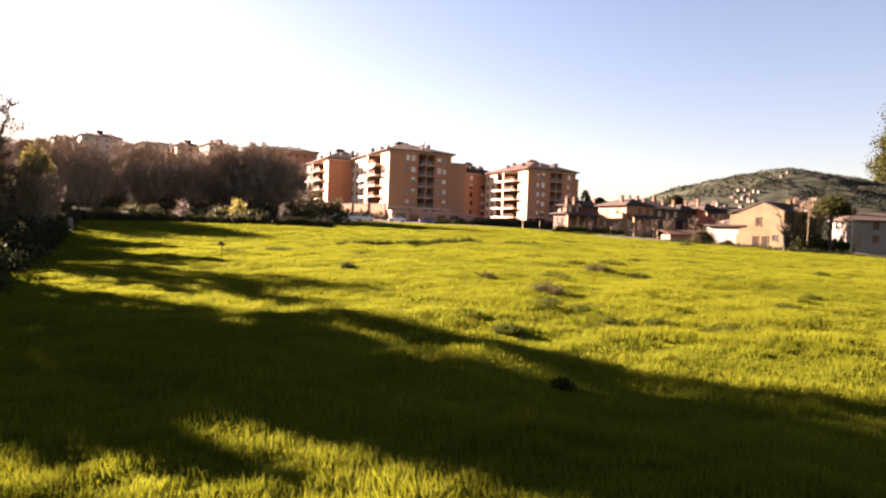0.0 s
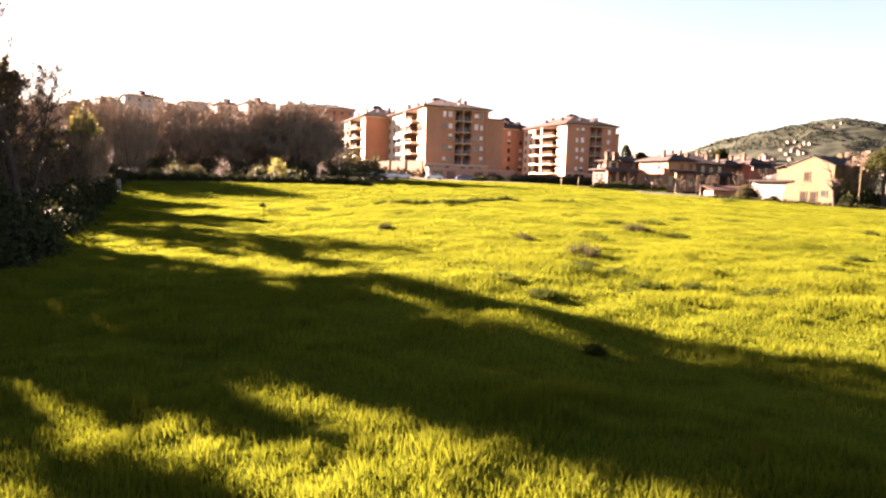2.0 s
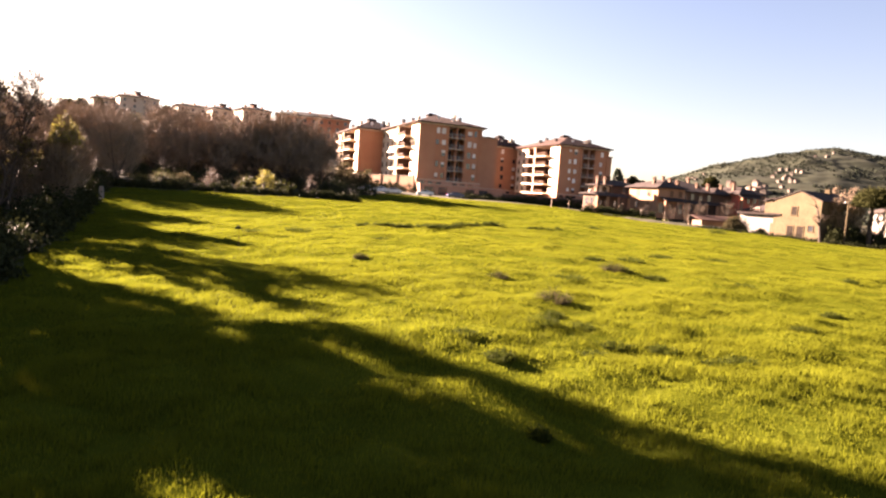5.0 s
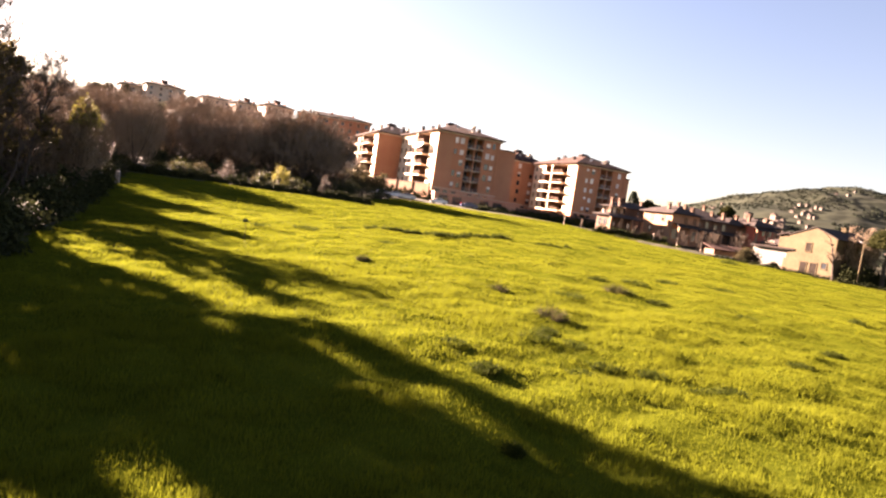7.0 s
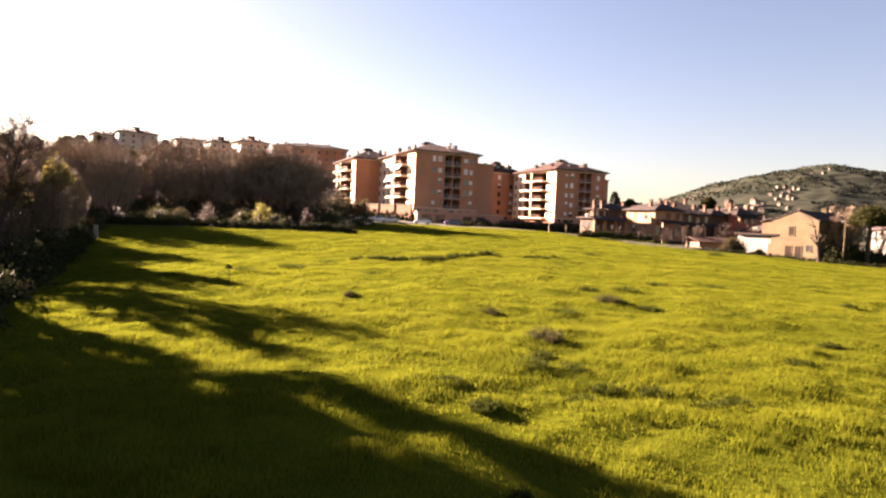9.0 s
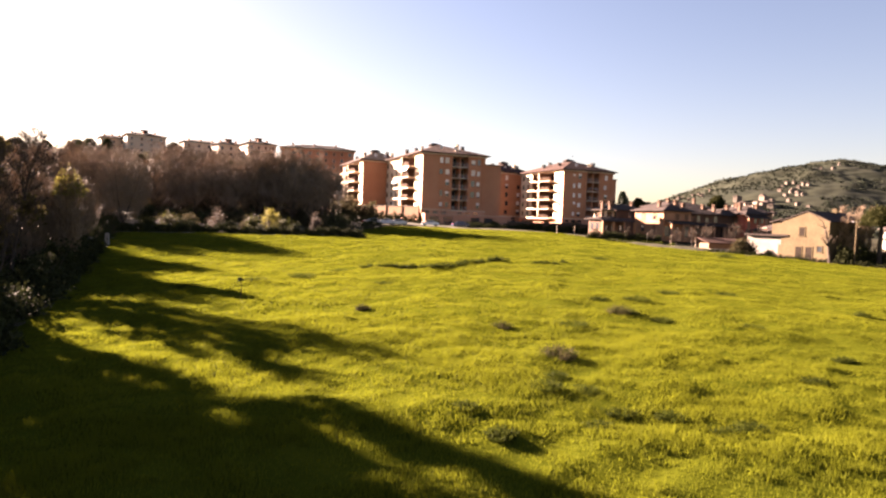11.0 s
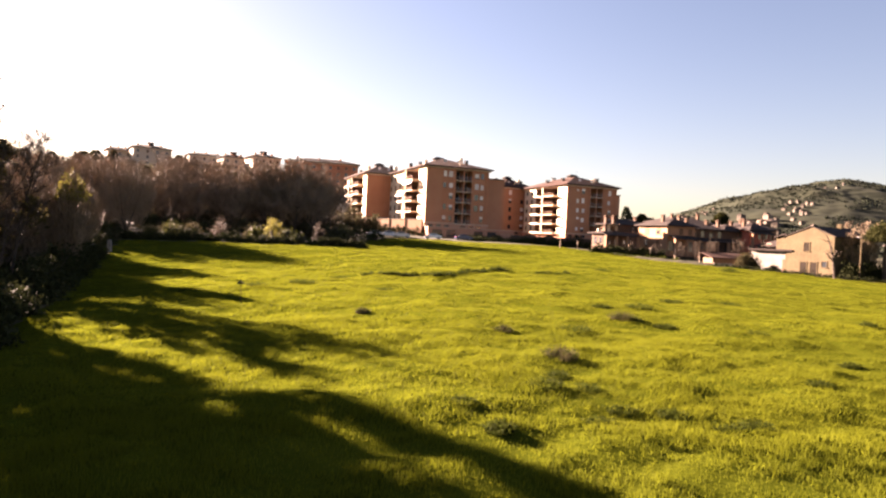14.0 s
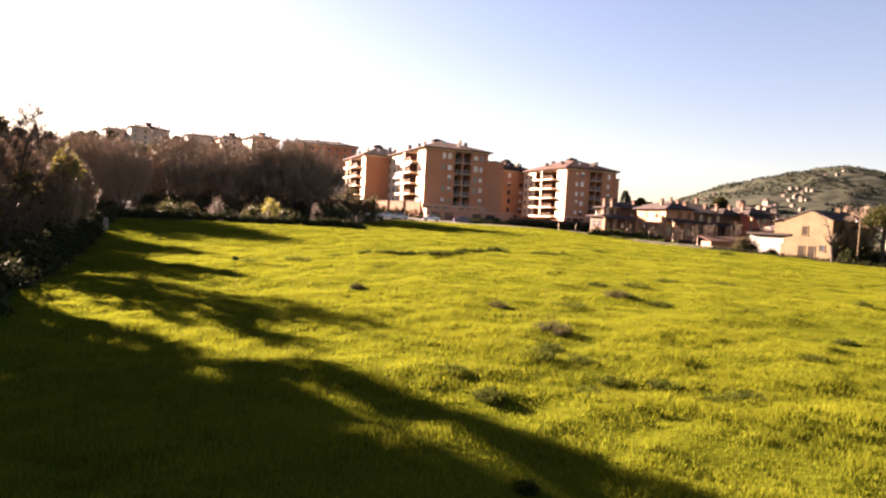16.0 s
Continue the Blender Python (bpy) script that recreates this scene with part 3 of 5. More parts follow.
# ---- trees and thicket along the near edge of the field ----
edge = lambda y: float(field_left(y)) - 1.5
GROUP = "trees along the field edge"
# Out-of-view ones are placed to cast the field shadows and block sky glow.
for k, (x, y, h, sp, kind, bole) in enumerate([
        (-41.0, 56.9, 17.1, 3.2, 0, 0.25), (-33.5, 48.3, 12.0, 3.2, 1, 0.15), (-34.6, 41.2, 18.0, 2.4, 1, 0.12), (-40.5, 44.1, 21.0, 3.6, 1, 0.4), (-35.0, 36.9, 14.8, 1.6, 1, 0.12), (-31.0, 29.9, 10.6, 2.4, 1, 0.08), (-32.4, 35.8, 16.5, 3.0, 1, 0.12), (-37.5, 40.2, 18.5, 3.4, 1, 0.2),
        (-31.9, 33.2, 12.9, 1.7, 1, 0.1), (-29.7, 28.2, 9.1, 2.4, 1, 0.1), (-31.5, 26.0, 12.5, 1.9, 1, 0.1), (-32.9, 24.4, 16.0, 3.1, 1, 0.1), (-34.5, 21.8, 16.5, 4.2, 1, 0.1), (-34.5, 22.5, 13.0, 4.4, 1, 0.12), (-30.0, 15.0, 10.5, 4.2, 1, 0.12), (-27.0, 6.0, 9.5, 4.4, 1, 0.12), (-26.0, -3.0, 9.0, 4.4, 1, 0.12),
        (-41.5, 63.0, 9.6, 3.2, 1, 0.12), (-36.8, 57.6, 9.8, 2.6, 1, 0.1), (-42.0, 74.0, 9.4, 2.6, 1, 0.1), (-48.5, 77.0, 9.0, 2.8, 1, 0.1), (-49.0, 64.4, 10.5, 3.6, 1, 0.1), (-53.0, 73.0, 11.5, 5.0, 0, 0.1),
        (-48.5, 80.5, 6.5, 2.4, 0, 0.1), (-48.2, 97.5, 11.8, 4.1, 1, 0.06), (-55.5, 104.0, 13.2, 5.6, 1, 0.06), (-66.5, 92.0, 13.4, 4.6, 1, 0.06), (-50.5, 70.8, 11.0, 2.8, 1, 0.08), (-46.0, 52.0, 9.5, 4.0, 1, 0.12), (-50.0, 58.0, 12.0, 4.6, 0, 0.1), (-41.0, 30.0, 13.0, 4.6, 1, 0.12), (-40.0, 17.0, 14.0, 5.0, 1, 0.12), (-38.0, 5.0, 13.0, 5.0, 1, 0.12), (-36.0, -8.0, 12.0, 5.0, 1, 0.12), (-33.6, 35.6, 14.2, 1.6, 1, 0.15), (-31.6, 33.9, 14.2, 1.6, 1, 0.1), (-34.0, 36.8, 13.4, 1.5, 1, 0.12), (-44.0, 27.0, 12.0, 4.0, 1, 0.1), (-31.0, 31.5, 10.8, 1.8, 1, 0.1), (-31.7, 47.9, 12.0, 2.4, 0, 0.2), (-37.0, 42.3, 19.0, 2.0, 1, 0.12), (-20.9, 30.4, 13.4, 3.4, 0, 0.15)]):
    if y >= 57 and x > -62:
        brush(turned(x, y, gz(x, y), k * 63), "rounded bare brown tree at the field edge", 300 + k, h, sp * 1.05, GROUP, thick=0.5 if y > 95 else 1.0)
        continue
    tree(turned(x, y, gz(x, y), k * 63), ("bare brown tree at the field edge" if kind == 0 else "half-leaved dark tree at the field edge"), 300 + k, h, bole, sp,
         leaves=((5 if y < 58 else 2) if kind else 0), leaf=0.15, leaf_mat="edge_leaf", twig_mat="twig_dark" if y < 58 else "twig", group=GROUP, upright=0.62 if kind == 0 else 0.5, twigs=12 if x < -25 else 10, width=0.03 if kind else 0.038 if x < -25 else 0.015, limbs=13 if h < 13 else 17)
brush(turned(-33.4, 58.2, gz(-33.4, 58.2), 20), "small tree with young yellow-green leaves at the field edge", 351, 9.6, 1.5, GROUP, "twig", "yellow", 1500)
# low bare trees behind the thicket, mostly unseen, added to block its sun
for k in range(16):
    y = 22 + 3.4 * k
    x = float(field_left(y)) - 8.5 + 0.8 * math.sin(k * 2.3)
    if not 11.5 < 0.615 * x + 0.79 * y < 17.0:
        brush(turned(x, y, gz(x, y), k * 47), "low bare brown tree added behind the thicket to shade it", 360 + k, 5.6 + 0.8 * math.sin(k * 1.7), 2.3, GROUP, "twig_dark", thick=0.8)
thicket = "dense dark thicket along the field edge"
for k in range(26):
    y = 8 + k * 2.55
    low = 14 < y < 21 or 34.5 < y < 40
    x = edge(y) - 0.5 + 0.8 * math.sin(k * 2.1)
    h = (1.5 if low else 2.7 + 0.9 * math.sin(k * 1.7))
    shrub(turned(x, y, gz(x, y) - 0.1, k * 71), thicket, 400 + k, 1.9, 1.9, h, "leaf", 60, 32, 0.14, 0.32, "thicket_shrub", "thicket shrubs")
for k in range(14):
    y = 12 + k * 4.8
    x = edge(y) - 6.5 + 1.2 * math.sin(k * 1.3)
    shrub(turned(x, y, gz(x, y) - 0.1, k * 71), thicket, 440 + k, 3.0, 2.8, 3.0 + 0.8 * math.sin(k * 2.3), "leaf", 90, 32, 0.18, 0.45, "thicket_shrub", "thicket shrubs")

for k in range(12):
    y = 30 + k * 5.0
    x = edge(y) - 14 + 2 * math.sin(k * 1.9)
    shrub(turned(x, y, gz(x, y) - 0.1, k * 41), thicket, 470 + k, 3.6, 3.2, 4.6 + 0.9 * math.sin(k * 2.9), "leaf", 90, 32, 0.22, 0.5, "thicket_shrub", "thicket shrubs")

for k in range(9):
    y = 66 + k * 3.4
    x = edge(y) + 0.2 - 0.6 * math.sin(k * 1.9)
    shrub(turned(x, y, gz(x, y) - 0.1, k * 71), thicket, 485 + k, 1.7, 1.5, 1.5 + 0.7 * math.sin(k * 2.3) ** 2, "leaf", 46, 30, 0.14, 0.3, "thicket_shrub", "thicket shrubs")

for k in range(12):
    x, y = -47 - 1.9 * k + 1.2 * math.sin(k * 2.7), 89 + 1.6 * (k % 4) + 0.4 * k
    shrub(turned(x, y, gz(x, y) - 0.1, k * 71), thicket, 1500 + k, 2.3, 1.8, 2.1 + 0.8 * math.sin(k * 2.3) ** 2, "leaf" if k % 3 else "weed_dry", 46, 30, 0.17, 0.35, "thicket_shrub", "thicket shrubs")

# whitewashed stone posts at the corner of the field
for k, (x, y, h) in enumerate([(-40.9, 75.6, 1.6), (-41.0, 79.4, 1.6)]):
    t = thing("stone_post", turned(x, y, gz(x, y), 12 * k), "weathered whitewashed stone post at the field corner", "post", "posts at the field corner")
    w = 0.24
    g = Geo().add([(sx_ * w * s, sy_ * w * s, z) for z, s in ((-0.2, 1), (h * 0.94, 0.86), (h, 0.6)) for sx_, sy_ in ((-1, -1), (1, -1), (1, 1), (-1, 1))],
                  [(3, 2, 1, 0), (8, 9, 10, 11)] + [(a + i, a + (i + 1) % 4, a + 4 + (i + 1) % 4, a + 4 + i) for a in (0, 4) for i in range(4)])
    part("shaft", g, "whitewash", t)

# ---- hedge and gardens behind the field ----
for k in range(22):
    f = k / 21
    x, y = -52 + 39.5 * f, 93.5 + 8.5 * f
    if k == 16:
        continue
    shrub(turned(x, y, gz(x, y) - 0.05, 12), "low clipped dark hedge behind the field", 500 + k, 1.25, 0.7, 1.25, "leaf", 60, 36, 0.10, 0.22, "hedge", "hedge behind the field", 4)
for k, (x, y, rx, h, mat, label) in enumerate([
        (-27.8, 106, 1.5, 4.6, "yellow", "yellow-flowering shrub in the garden"), (-25.6, 106.5, 0.9, 2.4, "young", "small light green shrub in the garden"),
        (-31.2, 107, 0.9, 2.6, "young", "light green shrub in the garden"), (-37.4, 108, 1.5, 3.4, "pink", "pale blossoming shrub in the garden"),
        (-20.4, 107, 0.8, 3.2, "pink", "slim pale shrub in the garden"), (-22.6, 101.6, 0.9, 1.9, "young", "light green shrub in the gap of the hedge"),
        (-45, 106, 1.6, 2.3, "young", "green shrub in the garden"), (-49, 107, 1.5, 2.0, "leaf", "dark shrub in the garden"), (-41.5, 105, 1.5, 1.9, "leaf", "dark shrub in the garden"),
        (-34.4, 105, 1.3, 1.7, "leaf", "dark shrub in the garden"), (-53, 104, 1.7, 2.6, "young", "green shrub in the garden"), (-43, 110, 1.4, 2.4, "weed_dry", "dry russet shrub in the garden"),
        (-47.5, 112, 1.6, 2.6, "weed_dry", "dry russet shrub in the garden"), (-33, 111, 1.3, 2.6, "weed_dry", "dry russet shrub in the garden"),
        (-16, 118, 3.2, 4.0, "leaf", "large dark shrub beside the road"), (-19.5, 122, 3.0, 4.4, "leaf", "large dark shrub beside the road"), (-13.0, 126, 2.4, 2.6, "leaf", "dark shrub beside the road")]):
    shrub(turned(x, y, gz(x, y) - 0.05, k * 37), label, 540 + k, rx, rx, h, mat, 60, 36, 0.12, 0.28 * rx ** 0.5, "garden_shrub", "garden shrubs")
for k, (x, y, l, h) in enumerate([(-50, 109, 9, 0.45), (-40, 112, 8, 0.5), (-52, 117, 12, 0.5), (-34, 119, 10, 0.5)]):
    t = thing("terrace_wall", turned(x, y, gz(x, y), 10), "low pale stone garden terrace wall", "wall", "terrace walls")
    part("wall", Geo().box(-l / 2, l / 2, -0.2, 0.2, -0.3, h), "concrete", t)
    part("coping", Geo().box(-l / 2 - 0.05, l / 2 + 0.05, -0.26, 0.26, h, h + 0.08), "concrete", t)

# the bare wood: four grown trees, copied with other sizes
kinds = []
for k in range(4):
    t = tree(turned(-60 + 9 * k, 141, gz(-60 + 9 * k, 141), 0), "tall bare brown tree in the wood", 600 + k, 13.0, 0.07, 7.2, group="trees of the wood", upright=0.5, twigs=14, width=0.07, limbs=17, base=0.2)
    kinds.append(t)
rng = random.Random(5)
WOOD = [(-64, 101), (-58, 107), (-70, 108), (-77, 112), (-84, 118), (-67, 116)] + [(-84 + 5.2 * i + rng.uniform(-1, 1), 136 + rng.uniform(-2, 2)) for i in range(12)] + \
       [(-82 + 5.0 * i + rng.uniform(-1, 1), 146 + rng.uniform(-3, 3)) for i in range(12)] + [(-90 + 5.4 * i + rng.uniform(-1, 1), 158 + rng.uniform(-3, 3)) for i in range(12)]
WOOD += [(-39, 139), (-34, 141), (-29, 143), (-25, 144)]
for k, (x, y) in enumerate(WOOD):
    s = rng.uniform(0.88, 1.1) * (0.8 if y < 120 else 0.95 if k > 41 else 0.74)
    c = copy_thing(kinds[k % 4], turned(x + rng.uniform(-1, 1), y, gz(x, y) - 0.1, rng.uniform(0, 360)))
    c.scale = (s, s, s * rng.uniform(0.92, 1.05))

for k in range(46):
    x, y = -92 + k * 1.55 + rng.uniform(-0.8, 0.8), 126 + rng.uniform(-3, 22)
    shrub(turned(x, y, gz(x, y) - 0.1, k * 29), "brown undergrowth shrub in the wood", 700 + k, 2.2, 2.0, rng.uniform(2.0, 3.8), "weed_dry" if k % 3 else "leaf", 40, 24, 0.24, 0.4, "undergrowth_shrub", "undergrowth of the wood", 5)
for k in range(26):
    x, y = -88 + k * 2.75 + rng.uniform(-0.8, 0.8), 166 + rng.uniform(-3, 3)
    shrub(turned(x, y, gz(x, y) - 0.1, k * 29), "tall brown undergrowth shrub behind the wood", 760 + k, 2.8, 2.2, rng.uniform(4.5, 6.5), "weed_dry", 50, 26, 0.30, 0.5, "undergrowth_shrub", "undergrowth of the wood", 5)
for k in range(34):
    x, y = -200 + 4.7 * k + rng.uniform(-1.5, 1.5), 200 + rng.uniform(0, 26)
    shrub(turned(x, y, gz(x, y) - 0.1, k * 29), "tall brown undergrowth shrub on the slope", 790 + k, 3.6, 3.0, rng.uniform(4.0, 6.5), "weed_dry", 40, 22, 0.42, 0.6, "undergrowth_shrub", "undergrowth of the wood", 5)
for k in range(20):
    x, y = -190 + 5.6 * k + rng.uniform(-1.5, 1.5), 245 + rng.uniform(0, 40)
    shrub(turned(x, y, gz(x, y) - 0.1, k * 29), "tall brown undergrowth shrub on the slope", 830 + k, 4.0, 3.2, rng.uniform(3.5, 5.5), "weed_dry", 36, 20, 0.5, 0.7, "undergrowth_shrub", "undergrowth of the wood", 5)
for k in range(16):
    x, y = -205 + 9.5 * k + rng.uniform(-2, 2), 232 + rng.uniform(0, 25)
    c = copy_thing(kinds[k % 4], turned(x, y, gz(x, y) - 0.1, rng.uniform(0, 360)))
    c.scale = (0.9, 0.9, rng.uniform(0.55, 0.68))


# ---- houses ----
def opening(parent, x, y, z, w, h, side, mat="shutter", shut=0.6, name="window", trim="parapet"):
    """A window set on a wall. side: the way it faces, 'f' for -y and 'l' for -x. Frame, sill and half-lowered shutter, with its pane."""
    def bx(g, a0, a1, d0, d1, z0, z1):
        return g.box(x + a0, x + a1, y - d1, y - d0, z0, z1) if side == "f" else g.box(x - d1, x - d0, y + a0, y + a1, z0, z1)
    g = Geo()
    bx(g, -w / 2 - 0.08, -w / 2 + 0.02, -0.1, 0.07, z, z + h)
    bx(g, w / 2 - 0.02, w / 2 + 0.08, -0.1, 0.07, z, z + h)
    bx(g, -w / 2 - 0.08, w / 2 + 0.08, -0.1, 0.08, z + h, z + h + 0.1)
    bx(g, -w / 2 - 0.15, w / 2 + 0.15, -0.1, 0.14, z - 0.09, z)
    win = part(name, g, trim, parent)
    part("pane", bx(Geo(), -w / 2, w / 2, 0.004, 0.02, z, z + h), "glass", win)
    if shut:
        g = Geo()
        n = max(3, int(h * shut / 0.16))
        for i in range(2 * n + 1):
            zz, out = z + h - h * shut * i / (2 * n), 0.03 + 0.025 * (i % 2)
            for a in (-w / 2 + 0.02, w / 2 - 0.02):
                g.v.append((x + a, y - out, zz) if side == "f" else (x - out, y - a, zz))
        g.f += [(2 * i, 2 * i + 2, 2 * i + 3, 2 * i + 1) for i in range(2 * n)]
        part("shutter", g, mat, win)
    return win


def chimney(parent, x, y, z, h, mat="brick", w=0.45):
    g = Geo().box(x - w, x + w, y - w, y + w, z - 1.2, z + h).box(x - w - 0.12, x + w + 0.12, y - w - 0.12, y + w + 0.12, z + h, z + h + 0.12)
    for sx_ in (-1, 1):
        for sy_ in (-1, 1):
            g.box(x + sx_ * w * 0.7 - 0.08, x + sx_ * w * 0.7 + 0.08, y + sy_ * w * 0.7 - 0.08, y + sy_ * w * 0.7 + 0.08, z + h + 0.12, z + h + 0.45)
    g.box(x - w - 0.1, x + w + 0.1, y - w - 0.1, y + w + 0.1, z + h + 0.45, z + h + 0.58)
    return part("chimney", g, mat, parent)


def aerial(parent, x, y, z, h):
    g = Geo().tube([(x, y, z - 0.6), (x, y, z + h)], [0.04, 0.03], 5)
    for i in range(4):
        g.box(x - 0.45 + 0.06 * i, x + 0.45 - 0.06 * i, y - 0.02, y + 0.02, z + h - 0.15 * i - 0.03, z + h - 0.15 * i)
    return part("aerial", g, "metal", parent)


def dish(parent, x, y, z, mat="shutter"):
    g = Geo().tube([(x, y, z - 0.8), (x, y, z)], [0.04, 0.04], 5)
    ring = [(x + 0.5 * math.cos(a * math.pi / 6), y - 0.12, z + 0.5 + 0.5 * math.sin(a * math.pi / 6)) for a in range(12)]
    g.add(ring + [(x, y + 0.05, z + 0.5), (x, y + 0.09, z + 0.5)], [(i, (i + 1) % 12, 12) for i in range(12)] + [((i + 1) % 12, i, 13) for i in range(12)])
    return part("satellite_dish", g, mat, parent)


def apartment(x, y, z, w, d, plinth, floors, label, wall="brick", loggia=None, balcony=None, face_windows=(), side_windows=(), wing=0.0, seed=0, turn=22, podium=False):
    """An apartment block. Its front corner stands at x, y; the front runs w to the right, the side d to the back."""
    rng = random.Random(seed)
    st, lg = 3.0, 2.8
    top = plinth + floors * st
    b = thing("apartment_building", turned(x, y, z, turn), label, "apartment block", "apartment blocks")
    y0, y1, proj = balcony or (d * 0.4, d * 0.6, 0)
    deep = 3.0 if balcony else 0.0
    g = Geo()
    if loggia:
        g.box(0, loggia[0], 0, lg, plinth, top).box(loggia[1], w, 0, lg, plinth, top)
    else:
        g.box(0, w, 0, lg, plinth, top)
    g.box(0, w, lg, y0, plinth, top).box(deep, w, y0, y1, plinth, top).box(0, w, y1, d, plinth, top)
    part("wall", g, wall, b)
    if loggia:
        part("corner_facade", Geo().box(-0.02, loggia[0] - 3.9, -0.03, 0.004, plinth + 0.22, top - 0.003), "brick_b", b, "deep orange rendered corner")
    if wing:
        part("wing_wall", Geo().box(w, w + wing, 2.5, d - 3, -1.5, top - 1.6), "brick_b", b)
        part("wing_roof", Geo().box(w, w + wing + 0.3, 2.2, d - 2.7, top - 1.6, top - 1.35), "tile", b)
    if balcony:
        for a0, a1 in ((0.35, y0 - 0.01), (y1 + 0.01, d - 0.3)):
            part("side_facade", Geo().box(-0.025, 0.004, a0, a1, plinth + 0.22, top - 0.002), "cream", b, "pale cream rendered side wall")
    part("plinth", Geo().box(-0.25, w + 0.25, -0.25, d + 0.25, -1.5, plinth - 0.002), "plinth", b, "brick ground storey")
    part("string_course", Geo().box(-0.32, w + 0.32, -0.32, d + 0.32, plinth - 0.002, plinth + 0.22), "parapet", b)
    part("cornice", Geo().box(-0.45, w + 0.45, -0.45, d + 0.45, top, top + 0.4), "parapet", b, "pale concrete cornice")
    rise = 4.0
    roof = part("roof", Geo().hip(-1.1, w + 1.1, -1.1, d + 1.1, top + 0.4, rise, 0.25, 0.38), "tile", b, "hipped clay tile roof")
    rx_, ry_ = w / 2, d / 2
    part("roof_turret", Geo().box(rx_ - 1.3, rx_ + 1.3, ry_ - 2.6, ry_ - 0.6, top + rise - 1.0, top + rise + 0.5).hip(rx_ - 1.7, rx_ + 1.7, ry_ - 3.0, ry_ - 0.2, top + rise + 0.5, 0.7, 0.12), "tile_dark", roof)
    for cx, cy in ((0.18, 0.3), (0.15, 0.62), (0.78, 0.2), (0.62, 0.12), (0.4, 0.75), (0.86, 0.6)):
        cz = top + 0.4 + rise * min(min(cx, 1 - cx) * w, min(cy, 1 - cy) * d) / (min(w, d) / 2) * 0.8
        chimney(roof, cx * w, cy * d, cz, 1.0 + rng.random() * 0.5, "tile_dark" if rng.random() < 0.65 else "parapet")
    aerial(roof, w * 0.55, d * 0.4, top + rise + 0.5, 1.8)
    aerial(roof, w * 0.3, d * 0.7, top + rise - 1, 1.6)
    dish(roof, w * 0.34, 3.0, top + 2.0)
    dish(roof, w * 0.56, 2.6, top + 1.9)
    # flat pilasters on the front and a row of openings in the ground storey
    ends = loggia or (w * 0.45, w * 0.55)
    for px_ in (ends[0] - 0.45, ends[1] + 0.45, w - 0.45):
        part("pilaster", Geo().box(px_ - 0.4, px_ + 0.4, -0.13, 0.003, plinth + 0.22, top - 0.003), wall, b)
    for i in range(int(w / 2.4)):
        if i % 4 != 3:
            opening(b, 1.5 + 2.4 * i, -0.25, plinth - 1.0, 1.5, 0.75, "f", "wood", 0.0, "basement_window", "plinth")
    for f in range(floors):
        fz = plinth + f * st
        if loggia:
            a0, a1 = loggia
            am = (a0 + a1) / 2
            bal = part("balcony", Geo().box(a0 + 0.003, a1 - 0.003, -0.35, lg - 0.005, fz - 0.1, fz + 0.1), "parapet", b)
            g = Geo().box(a0 + 0.05, a1 - 0.05, -0.3, -0.24, fz + 1.0, fz + 1.06)
            for i in range(int((a1 - a0) / 0.28)):
                g.box(a0 + 0.1 + i * 0.28, a0 + 0.13 + i * 0.28, -0.28, -0.26, fz + 0.1, fz + 1.0)
            part("railing", g, "metal", bal)
            part("pier", Geo().box(am - 0.16, am + 0.16, -0.1, lg - 0.01, fz + 0.1, fz + st - 0.1), wall, bal)
            for px_ in ((a0 + am) / 2, (a1 + am) / 2):
                opening(b, px_, lg - 0.01, fz + 0.12, 1.9, 2.55, "f", "wood", 0.3 if rng.random() < 0.5 else 0.0)
        for px_, ww in face_windows:
            if rng.random() < 0.16:
                continue
            opening(b, px_ + rng.uniform(-0.15, 0.15), 0, fz + 0.85, ww + 0.15, rng.choice((1.35, 1.6)), "f", "shutter", rng.choice((0.0, 0.45, 1.0, 1.0, 0.8)), trim=wall)
        for py_, ww in side_windows:
            opening(b, -0.025 if balcony else 0, py_, fz + 0.95, ww, 1.45, "l", "wood", rng.choice((0.0, 0.3, 1.0)))
        if balcony:
            ym = (y0 + y1) / 2
            bal = part("balcony", Geo().box(-proj, deep - 0.003, y0 + 0.003, y1 - 0.003, fz - 0.14, fz + 0.12), "parapet", b)
            part("parapet", Geo().box(-proj - 0.02, -proj + 0.1, ym + 0.3 + (y1 - ym) * 0.25, y1 - 0.003, fz + 0.12, fz + 0.36), "parapet", bal, "pale rendered balcony parapet")
            g = Geo().box(-proj, -proj + 0.06, y0 + 0.02, ym, fz + 0.95, fz + 1.02)
            for i in range(int((ym - y0) / 0.3)):
                g.box(-proj + 0.01, -proj + 0.05, y0 + 0.1 + i * 0.3, y0 + 0.14 + i * 0.3, fz + 0.12, fz + 0.95)
            part("railing", g, "wood", bal)
            part("pier", Geo().box(-proj + 0.13, -proj + 0.5, ym - 0.2, ym + 0.18, fz + 0.12, fz + st - 0.14), "cream", bal, "pale rendered pier")
            # Added partition blocks the sun; brown linings and wide panes paint recess shade.
            part("partition", Geo().box(-proj + 0.5, deep - 0.035, ym - 0.1, ym + 0.1, fz + 0.125, fz + st - 0.145), "brown", bal, "dark brown partition added to shade the balcony recess")
            part("recess_side", Geo().box(0.03, deep - 0.035, y1 - 0.03, y1 - 0.004, fz + 0.125, fz + st - 0.145), "brown", bal, "dark brown side lining standing in for the recess shade")
